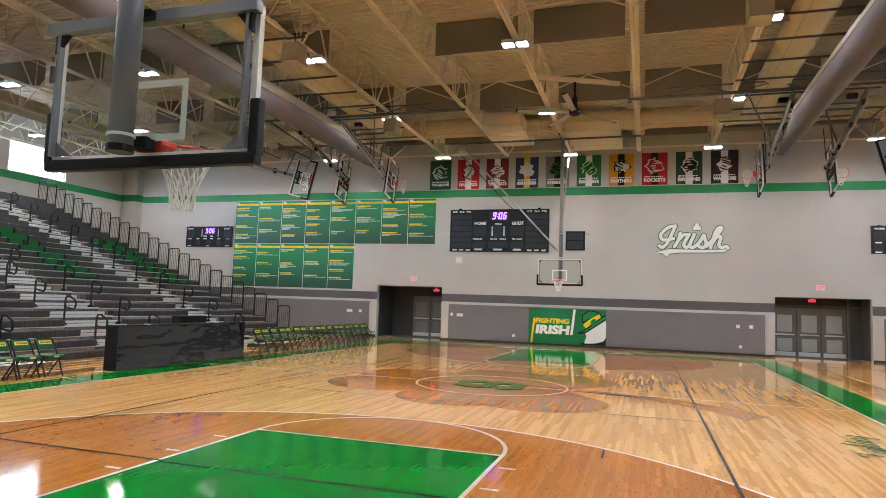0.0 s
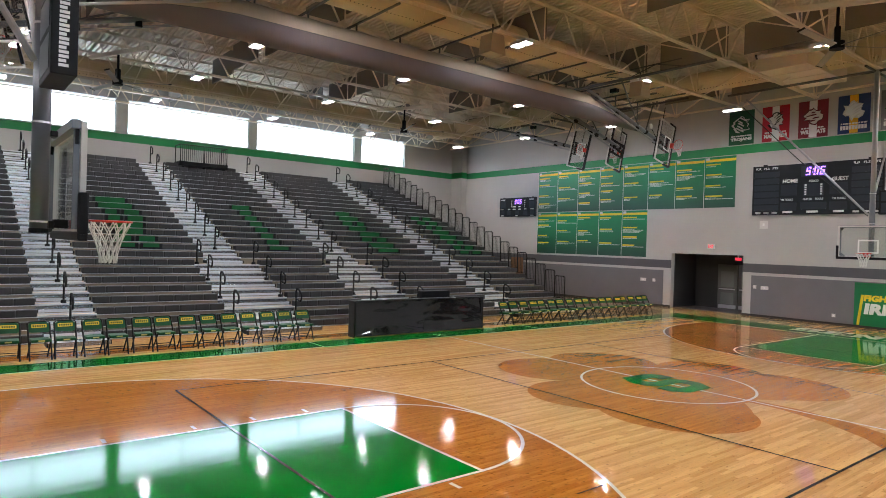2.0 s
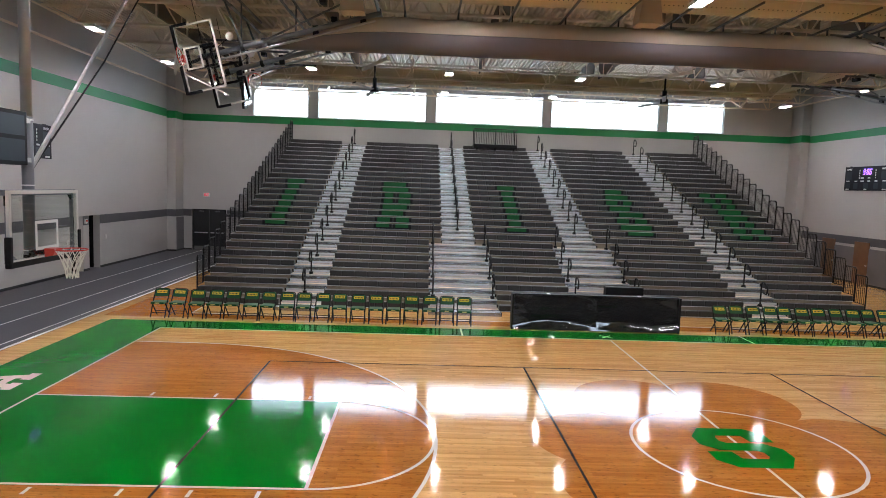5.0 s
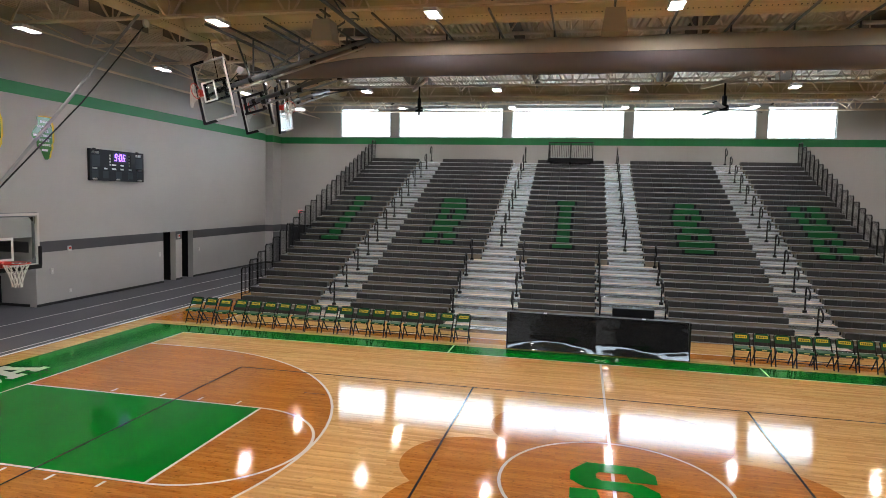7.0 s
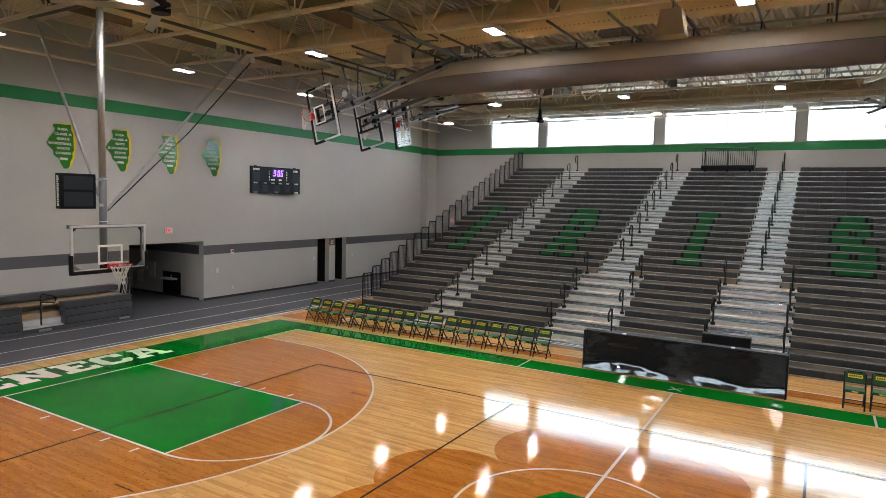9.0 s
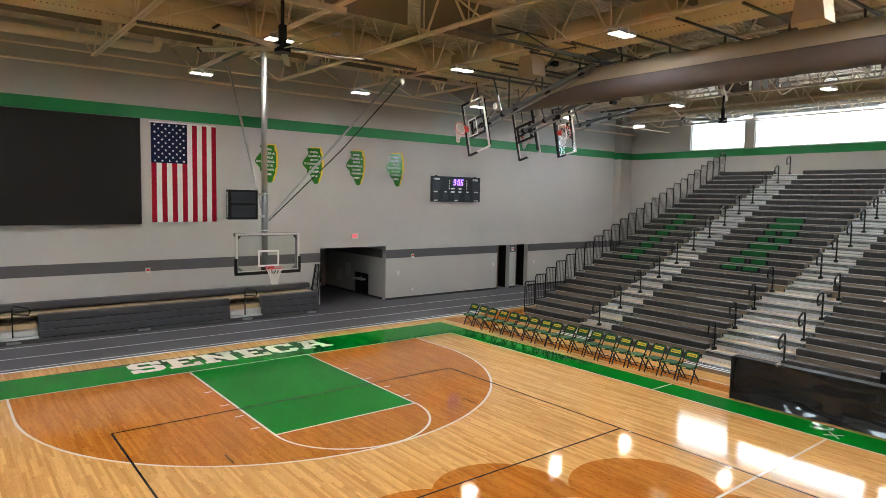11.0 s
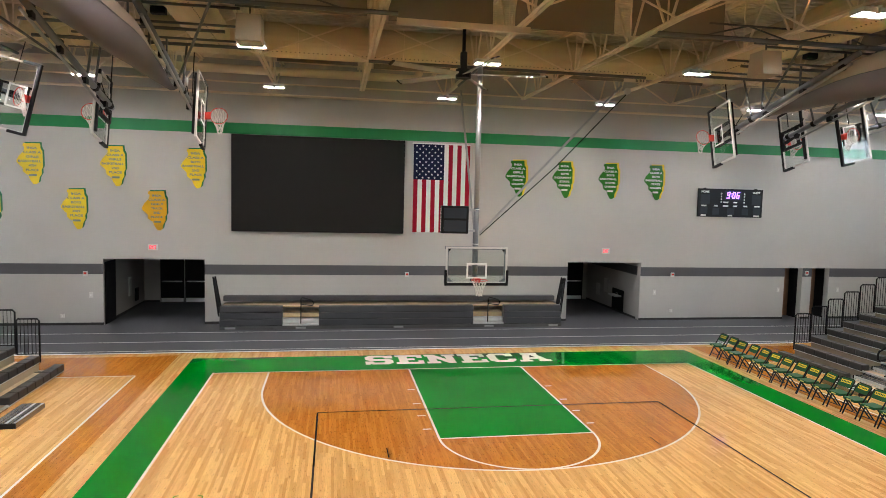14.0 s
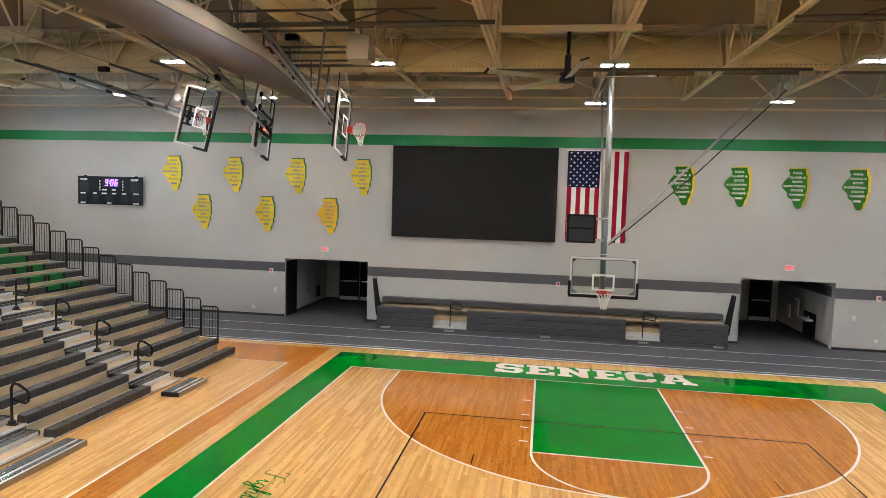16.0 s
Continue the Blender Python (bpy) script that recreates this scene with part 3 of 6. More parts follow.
def lettering(body, size, depth=0.01, shear=0.0, bold=0.0, spacing=1.0):
    """A mesh of words, centred, in the x-y plane."""
    cu = bpy.data.curves.new("lettering", "FONT")
    cu.body, cu.size, cu.extrude, cu.shear, cu.offset, cu.space_character = body, size, depth / 2, shear, bold, spacing
    cu.align_x, cu.align_y, cu.resolution_u = "CENTER", "CENTER", 3
    ob = bpy.data.objects.new("lettering", cu)
    scene.collection.objects.link(ob)
    me = bpy.data.meshes.new_from_object(ob.evaluated_get(bpy.context.evaluated_depsgraph_get()))
    bpy.data.objects.remove(ob)
    bpy.data.curves.remove(cu)
    return me


def words(name, body, size, mat, m, parent=None, width=None, height=None, label="", **kw):
    """Lettering placed by m (x along the line, y up, z out); width and height scale it."""
    me = lettering(body, size, **kw)
    xs, ys = [v.co.x for v in me.vertices], [v.co.y for v in me.vertices]
    sx = width / (max(xs) - min(xs)) if width else 1
    sy = height / (max(ys) - min(ys)) if height else 1
    cx, cy = (max(xs) + min(xs)) / 2, (max(ys) + min(ys)) / 2
    me.transform(m @ Matrix.Diagonal((sx, sy, 1, 1)) @ Matrix.Translation((-cx, -cy, 0)))
    me.materials.clear()
    me.materials.append(mat)
    return part(name, me, mat, parent, label)


def face(x, z, side):
    """A pose on the north (side 1) or south (side -1) wall: x reads to the viewer's right, z out into the hall."""
    y = NORTH if side > 0 else SOUTH
    return pose(x, y, z, 90, 0, 0) if side > 0 else pose(x, y, z, 90, 0, 180)


def board(side, x0, x1, z0, z1, d0, d1):
    """A flat box on a wall, d0 to d1 out from it."""
    s = Shape()
    return s.box(x0, x1, NORTH - d1, NORTH - d0, z0, z1) if side > 0 else s.box(x0, x1, SOUTH + d0, SOUTH + d1, z0, z1)


# ---- words on the floor ----
SLAB = {
    "S": [[(0, 0), (1.6, 0), (2, 0.6), (2.6, 0), (8, 0), (10, 1.6), (10, 4.6), (8.4, 6), (3.4, 6), (3, 6.4), (3, 7.6), (3.4, 8), (6.4, 8), (7, 7.4), (7, 6.6), (10, 6.6), (10, 10), (8.4, 10), (8, 9.4), (7.4, 10), (2, 10), (0, 8.4), (0, 5.4), (1.6, 4), (6.6, 4), (7, 3.6), (7, 2.4), (6.6, 2), (3.6, 2), (3, 2.6), (3, 3.4), (0, 3.4)]],
    "E": [[(0, 0), (10, 0), (10, 3.5), (8, 3.5), (8, 2), (4.4, 2), (4.4, 4), (7, 4), (7, 6), (4.4, 6), (4.4, 8), (8, 8), (8, 6.5), (10, 6.5), (10, 10), (0, 10), (0, 8), (1.2, 8), (1.2, 2), (0, 2)]],
    "N": [[(0, 0), (5, 0), (5, 2), (4, 2), (4, 5.4), (8, 0), (10.6, 0), (10.6, 8), (11.6, 8), (11.6, 10), (6.6, 10), (6.6, 8), (7.6, 8), (7.6, 4.6), (3.6, 10), (0, 10), (0, 8), (1, 8), (1, 2), (0, 2)]],
    "C": [[(2, 0), (8, 0), (10, 2), (10, 3.6), (7, 3.6), (7, 2.5), (6.4, 2), (3.7, 2), (3.2, 2.6), (3.2, 7.4), (3.7, 8), (6.4, 8), (7, 7.4), (7, 6.4), (10, 6.4), (10, 10), (8.4, 10), (8, 9.4), (7.4, 10), (2, 10), (0, 8), (0, 2)]],
    "A": [[(0, 0), (4.8, 0), (4.8, 1.9), (3.9, 1.9), (4.2, 2.9), (6, 2.9), (6, 4.6), (4.8, 4.6), (6, 7.6), (6, 10), (2.6, 10), (2.6, 8.1), (3.3, 8.1), (1.2, 1.9), (0, 1.9)]],
}
SLAB["A"].append([(12 - u, v) for u, v in SLAB["A"][0]][::-1])
for e in (-1, 1):
    s, u, m = Shape(), 0.0, pose(0, e * 13.98, 0, 0, 0, 180 if e < 0 else 0)
    for ch in "SENECA":
        for poly in SLAB[ch]:
            k = 6.2 / 68.6
            s.sheet([tuple(m @ Vector(((u + p) * k - 3.1, q * 0.112 - 0.56, 0)))[:2] for p, q in poly], 0.0125)
        u += max(p for poly in SLAB[ch] for p, q in poly) + 1.0
    structure("trim_floor_word", s, LINE, "white slab-serif school name painted on the green border")
half = [(-0.68, 0.42), (-0.42, 0.82), (0.42, 0.82), (0.68, 0.56), (0.68, 0.215), (0.27, 0.215), (0.22, 0.48), (-0.22, 0.48), (-0.27, 0.40), (-0.27, 0.24), (-0.19, 0.16), (0.44, 0.16), (0.68, -0.08)]
blk = half + [(-u, -v) for u, v in half]
sh = Shape().prism(blk, lambda u, v, d: (-v, u, 0.0172 + d), 0.002)
structure("trim_centre_letter", sh, COURT, "large green block letter S painted at the court's centre")
# script letters as pen strokes on a unit line: (advance, strokes)
PEN = {
    "F": (0.74, [[(0.02, 0.80), (0.10, 0.98), (0.42, 0.95), (0.88, 1.06)], [(0.50, 0.95), (0.34, 0.45), (0.22, 0.06), (0.04, 0.0), (-0.06, 0.14)], [(0.26, 0.48), (0.44, 0.52), (0.62, 0.58)]]),
    "I": (0.56, [[(0.10, 0.70), (0.12, 0.95), (0.50, 1.02), (0.72, 1.0)], [(0.56, 1.0), (0.40, 0.5), (0.26, 0.08), (0.06, 0.0), (-0.04, 0.14)]]),
    "i": (0.30, [[(0.0, 0.22), (0.16, 0.46), (0.10, 0.12), (0.16, 0.0), (0.30, 0.16)], [(0.22, 0.64), (0.25, 0.70)]]),
    "g": (0.46, [[(0.40, 0.40), (0.22, 0.46), (0.06, 0.22), (0.12, 0.02), (0.28, 0.14), (0.42, 0.44)], [(0.42, 0.44), (0.30, 0.0), (0.16, -0.38), (0.0, -0.30), (0.14, -0.08), (0.46, 0.16)]]),
    "h": (0.50, [[(0.0, 0.20), (0.26, 0.62), (0.38, 0.96), (0.28, 0.92), (0.16, 0.46), (0.04, 0.0)], [(0.10, 0.20), (0.26, 0.44), (0.38, 0.38), (0.32, 0.10), (0.40, 0.0), (0.50, 0.16)]]),
    "t": (0.32, [[(0.0, 0.20), (0.18, 0.52), (0.28, 0.84), (0.14, 0.30), (0.12, 0.04), (0.22, 0.0), (0.32, 0.16)], [(0.02, 0.58), (0.36, 0.62)]]),
    "n": (0.48, [[(0.0, 0.30), (0.10, 0.44), (0.02, 0.0), (0.12, 0.28), (0.28, 0.46), (0.36, 0.38), (0.30, 0.10), (0.38, 0.0), (0.48, 0.16)]]),
    "r": (0.36, [[(0.0, 0.20), (0.14, 0.46), (0.16, 0.36), (0.30, 0.40), (0.24, 0.10), (0.30, 0.0), (0.36, 0.16)]]),
    "s": (0.34, [[(0.0, 0.18), (0.20, 0.48), (0.28, 0.18), (0.16, 0.0), (0.02, 0.08), (0.20, 0.04), (0.34, 0.16)]]),
}


def curve(pts, n=6):
    """A smooth line through points of the plane."""
    P = [Vector(p) for p in pts]
    P, out = [P[0] * 2 - P[1]] + P + [P[-1] * 2 - P[-2]], []
    for i in range(1, len(P) - 2):
        a, b, c, d = P[i - 1:i + 3]
        out += [0.5 * (2 * b + (c - a) * k + (2 * a - 5 * b + 4 * c - d) * k * k + (3 * b - a - 3 * c + d) * k ** 3) for k in (q / n for q in range(n))]
    return out + [P[-2]]


for y, body in ((-4.85, "Fighting"), (0.95, "Irish")):
    sh, u, k, lift = Shape(), 0.0, 0.50, 0.0125
    for ch in body:
        adv, strokes = PEN[ch]
        for st in strokes:
            ln, w = curve(st), 0.027
            left, right = [], []
            for i, p in enumerate(ln):
                d = (ln[min(i + 1, len(ln) - 1)] - ln[max(i - 1, 0)]).normalized()
                e = Vector((-d.y, d.x)) * w * (0.55 + 0.75 * abs(d.y))
                left.append((6.86 - k * (p.y + e.y), y + k * (u + p.x + e.x)))
                right.append((6.86 - k * (p.y - e.y), y + k * (u + p.x - e.x)))
            lift += 0.00004
            sh.band(right, left, lift)
        u += adv
    tagged(part("trim_script_word", sh, COURT), "green script lettering painted beside the sideline", "lettering", kind="structure")


# ---- bleachers ----
def bleacher(sign, y0, y1, aisles, wide, word, label, F, Z0, ROWS_N, under, riser):
    """A pulled-out telescopic stand of 25 rows, rising away from the court."""
    RUN, RISE = 0.636, 0.26
    t = thing("bleacher", label, "bleacher", "pulled-out bleachers")
    X = lambda d: sign * d

    def bx(s, d0, d1, a, b, z0, z1):
        return s.box(min(X(d0), X(d1)), max(X(d0), X(d1)), a, b, z0, z1)

    seat_mesh, post_mesh = {}, None
    # one handrail: a post with a looped grip towards the court
    loop = [(0, 0), (0, 0.80), (-0.05, 0.90), (-0.16, 0.90), (-0.38, 0.78), (-0.42, 0.70), (-0.40, 0.55), (-0.34, 0.50), (-0.02, 0.56)]
    rail = Shape().tube([(X(d), 0, z) for d, z in loop], 0.03, 7).tube([(0, 0, -0.02), (0, 0, 0.09)], 0.075, 10).box(-0.11, 0.11, -0.05, 0.05, -0.02, 0.03).mesh("handrail", BLACK)
    # one end panel: frame and upright bars
    pn = Shape()
    pn.tube([(0, 0, -0.22), (0, 0, 1.0), (X(0.06), 0, 1.06), (X(0.56), 0, 1.06), (X(0.60), 0, 1.0), (X(0.60), 0, 0.05)], 0.025, 6)
    pn.beam((0, 0, 0.03), (X(0.6), 0, 0.03), 0.02, up=(0, 1, 0))
    upright = Shape().beam((0, 0, 0.02), (0, 0, 1.05), 0.013, up=(0, 1, 0)).mesh("upright", BLACK)
    panel = pn.mesh("end_panel", BLACK)
    for i in range(ROWS_N):
        d, z = F + RUN * i, Z0 + RISE * i
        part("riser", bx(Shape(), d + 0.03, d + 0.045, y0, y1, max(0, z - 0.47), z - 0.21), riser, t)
        part("nosing", bx(Shape(), d + 0.0, d + 0.05, y0, y1, z - 0.225, z - 0.174), ALU, t)
        edges, gaps = [y0], [(a - wide[k] * (i < 8), b + wide[k] * (i < 8)) for k, (a, b) in enumerate(aisles)]
        for a, b in gaps:
            edges += [a, b]
        edges.append(y1)
        for a, b in zip(edges[::2], edges[1::2]):
            key = round(b - a, 3)
            if key not in seat_mesh:
                s, n = Shape(), max(2, round((b - a) / 0.46))
                w = (b - a) / n
                prof = [(0.012, -0.20), (0.0, -0.185), (0.0, -0.03), (0.008, -0.008), (0.03, 0.0), (0.14, -0.008), (0.25, 0.0), (0.27, -0.02), (0.27, -0.20)]
                pts, cuts = [], []
                for k in range(n):
                    cuts += [(k * w + 0.004, 0.012), (k * w + 0.03, 0.0), ((k + 1) * w - 0.03, 0.0), ((k + 1) * w - 0.004, 0.012)]
                for y, dip in cuts:
                    pts += [(X(u + (dip if j < 5 else -dip * (j in (6, 7)))), y, v - (dip if 2 < j < 8 else 0)) for j, (u, v) in enumerate(prof)]
                q = len(prof)
                s.add(pts, [(i * q + j, i * q + (j + 1) % q, (i + 1) * q + (j + 1) % q, (i + 1) * q + j) for i in range(len(cuts) - 1) for j in range(q)] + [tuple(range(q)), tuple(range((len(cuts) - 1) * q, len(cuts) * q))])
                seat_mesh[key] = s.mesh("seat", SEATM)
            o = part("seat", seat_mesh[key], SEATM, t)
            o.location = (X(d - 0.02), a, z)
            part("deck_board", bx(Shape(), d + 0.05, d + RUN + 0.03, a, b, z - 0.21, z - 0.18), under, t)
        for k, (a, b) in enumerate(gaps):
            part("aisle_board", bx(Shape(), d + 0.05, d + RUN + 0.03, a + 0.002, b - 0.002, z - 0.21, z - 0.18), TREAD, t, "pale varnished pine tread")
            # Darker strip below the nosing stands in for the shadow line between steps.
            part("shadow_gap_face", bx(Shape(), d + 0.012, d + 0.028, a + 0.004, b - 0.004, z - 0.305, z - 0.226), STEP, t)
            ribs = [(u, v) for q in range(5) for u, v in ((-0.30 + 0.06 * q, -0.308), (-0.258 + 0.06 * q, -0.308), (-0.255 + 0.06 * q, -0.318), (-0.243 + 0.06 * q, -0.318))]
            st = Shape().prism([(-0.30, -0.35)] + ribs + [(0.0, -0.318), (0.0, -0.35)], lambda u, v, w: (X(d + u), a + 0.05 + w, z + v), b - a - 0.10)
            part("step", st, STEP, t, "ribbed aluminium half step")
            low = z - 0.47 if i else 0.02
            part("step_edge", bx(bx(Shape(), d - 0.315, d - 0.30, a + 0.05, b - 0.05, low, max(low + 0.02, z - 0.405)), d - 0.318, d - 0.302, a + 0.05, b - 0.05, z - 0.385, z - 0.305), STEP_FACE, t)
            for y in (a + 0.025, b - 0.025):
                part("step_cap", bx(Shape(), d - 0.318, d + 0.0, y - 0.024, y + 0.024, z - 0.40, z - 0.30), BLACK, t)
            if i == 0:
                part("front_step", bx(bx(Shape(), d - 0.80, d - 0.30, a + 0.02, b - 0.02, 0.09, 0.12), d - 0.80, d - 0.77, a + 0.02, b - 0.02, 0.0, 0.09), STEP, t, "low aluminium front step")
                for q in range(5):
                    part("edge_strip", bx(Shape(), d - 0.795 + 0.09 * q, d - 0.745 + 0.09 * q, a + 0.04, b - 0.04, 0.1201, 0.126), STEP_FACE if q in (0, 2) else STEP, t)
                for y in (a + 0.01, b - 0.01):
                    part("end_cap", bx(Shape(), d - 0.80, d - 0.30, y - 0.012, y + 0.008, 0.0, 0.118), BLACK, t)
            if i % 2 == 1:
                spots = [a + 0.15, b - 0.15] if wide[k] and i < 8 else [(a + b) / 2]
                for y in spots:
                    o = part("handrail", rail, BLACK, t)
                    o.location = (X(d + 0.22), y, z - 0.18)
        for y in (y0 - 0.03, y1 + 0.03) if i else ():
            o = part("end_panel", panel, BLACK, t)
            o.location = (X(d), y, z)
            for k in range(1, 6):
                part("upright", upright, BLACK, o).location = (X(0.1 * k), 0, 0)
    for y in (y0 + 0.25, y1 - 0.25, *[(a + b) / 2 for a, b in aisles]):
        s = Shape()
        for i in range(0, ROWS_N, 3):
            d, z = F + RUN * i + 0.5, Z0 + RISE * i - 0.25
            s.beam((X(d), y, 0), (X(d), y, z), 0.06)
            s.beam((X(d), y, 0.1), (X(d + RUN * 1.5), y, z), 0.04)
        part("understructure", s, DARKPIPE, t)
    # green letters on the seats, eight rows high
    font = {"I": ("111111", "011110", "011110", "011110", "011110", "011110", "011110", "111111"),
            "R": ("1111111100", "1111111110", "0111001111", "0111001111", "0111111110", "0111111100", "1111001111", "1111001111"),
            "S": ("0011111100", "0111111110", "1111001110", "1111111000", "0011111111", "1111001111", "1111111111", "0111111110"),
            "H": ("1111001111", "1111001111", "0111001110", "0111111110", "0111111110", "0111001110", "1111001111", "1111001111")}
    edges = [y0] + [v for a in aisles for v in a] + [y1]
    for ch, a, b in zip(word, edges[::2], edges[1::2]):
        rows, c = font[ch], 0.138
        left = (a + b) / 2
        for r, bits in enumerate(rows):
            i = ROWS_N - 10 - r
            d, z = F + RUN * i - 0.02, Z0 + RISE * i
            k = 0
            while k < len(bits):
                if bits[k] == "1":
                    e = k
                    while e < len(bits) and bits[e] == "1":
                        e += 1
                    u0, u1 = (k - len(bits) / 2) * c, (e - len(bits) / 2) * c
                    p, q = (left + u0, left + u1) if sign < 0 else (left - u1, left - u0)
                    part("letter_edge", bx(bx(Shape(), d - 0.005, d + 0.274, p - 0.11, q + 0.11, z - 0.0, z + 0.005), d - 0.005, d + 0.001, p - 0.11, q + 0.11, z - 0.20, z), BLACK, t)
                    if r in (0, len(rows) - 1):
                        h0, h1, v0, v1 = (0.20, 0.277, 0.0101, 0.013) if r == 0 else (-0.012, -0.0101, -0.20, -0.13)
                        part("letter_edge", bx(Shape(), d + h0, d + h1, p, q, z + v0, z + v1), BLACK, t)
                    part("letter_tile", bx(bx(Shape(), d - 0.010, d + 0.276, p, q, z + 0.004, z + 0.010), d - 0.010, d - 0.006, p, q, z - 0.20, z + 0.004), LETTER_GREEN, t, "green seat cover")
                    k = e
                k += 1
    return t


AISLES = [(-10.35, -8.9), (-4.72, -3.27), (0.42, 1.87), (6.15, 7.6)]
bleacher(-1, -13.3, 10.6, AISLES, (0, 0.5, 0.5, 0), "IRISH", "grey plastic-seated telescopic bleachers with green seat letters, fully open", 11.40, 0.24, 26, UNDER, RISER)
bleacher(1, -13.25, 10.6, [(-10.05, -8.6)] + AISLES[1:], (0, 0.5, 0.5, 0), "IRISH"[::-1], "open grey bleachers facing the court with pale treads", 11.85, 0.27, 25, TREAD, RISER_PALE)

# railed camera platform on the top row
t = thing("camera_platform", "small black railed platform on the top bleacher row", "platform")
part("floor_plate", Shape().soft(-27.95, -26.95, -2.7, -0.15, 6.60, 6.84, 0.02), BLACK, t)
for y in (-2.5, -1.43, -0.35):
    part("foot", Shape().box(-27.9, -27.8, y - 0.05, y + 0.05, 6.3, 6.6).box(-27.1, -27.0, y - 0.05, y + 0.05, 6.3, 6.6), BLACK, t)
for a, b in ((-2.65, -1.45), (-1.4, -0.2)):
    s = Shape().tube([(-27.0, a, 6.8), (-27.0, a, 7.72), (-27.0, b, 7.72), (-27.0, b, 6.8)], 0.025, 6)
    for k in range(1, 12):
        s.beam((-27.0, a + (b - a) * k / 12, 6.85), (-27.0, a + (b - a) * k / 12, 7.7), 0.02)
    part("railing", s, BLACK, t)
for y in (-2.65, -0.2):
    part("railing", Shape().tube([(-27.0, y, 7.72), (-27.9, y, 7.72), (-27.9, y, 6.8)], 0.025, 6), BLACK, t)

# closed stand against the south wall
t = thing("bleacher", "short grey bleacher pushed half closed on the track", "bleacher")
segs = [(6.12, 8.5), (-1.62, 4.7), (-5.45, -2.95)]
for k in range(3):
    yf, z = -19.02 - 0.05 * k, 0.175 + 0.255 * k
    for a, b in segs:
        part("seat", Shape().soft(a, b, yf - 0.30, yf, z, z + 0.235, 0.025), STAND_SEAT, t)
        part("nosing", Shape().box(a, b, yf - 0.02, yf - 0.004, z - 0.02, z), BLACK, t)
part("front_panel", Shape().box(-5.45, 8.5, -19.10, -19.04, 0.015, 0.15), DARKPIPE, t)
for x in (8.1, 5.4, 1.5, -2.3, -5.1):
    part("wheel_cover", Shape().soft(x - 0.2, x + 0.2, -19.04, -19.02, 0.03, 0.11, 0.008), GALV, t)
part("seat", Shape().soft(-5.45, 8.5, -20.28, -19.93, 0.99, 1.20, 0.03), STAND_SEAT, t)
part("deck_board", Shape().box(-5.45, 8.5, -20.3, -19.42, 0.84, 0.88), TREAD, t)
for a, b in ((4.7, 6.12), (-2.95, -1.62)):
    for k in range(3):
        part("step", Shape().box(a + 0.01, b - 0.01, -19.95, -19.1 - 0.16 * k, 0.20 * k + 0.02, 0.20 + 0.2 * k), ALU if k < 2 else TREAD, t)
    m = (a + b) / 2
    part("handrail", Shape().tube([(m, -19.25, 0.2), (m, -19.25, 1.18), (m - 0.05, -19.25, 1.25), (m - 0.42, -19.25, 1.15), (m - 0.5, -19.25, 1.05), (m - 0.45, -19.25, 0.92), (m, -19.25, 0.98)], 0.025, 6), BLACK, t)
for x, dx in ((8.55, 1), (-5.5, -1)):
    for k in range(2):
        lean = lambda f, k=k: x + dx * (0.07 * k + 0.26 * f)
        s = Shape().tube([(lean(0), -19.25 - 0.3 * k, 0.5), (lean(1), -19.55 - 0.3 * k, 2.0), (lean(1), -20.0 - 0.1 * k, 2.0 - 0.08 * k), (lean(0), -20.0 - 0.1 * k, 0.5)], 0.03, 6)
        for q in range(1, 5):
            y = -19.45 - 0.3 * k - 0.09 * q
            s.tube([(lean(0.05), y, 0.55), (lean(0.96), y, 1.95)], 0.012, 5)
        part("end_panel", s, BLACK, t)


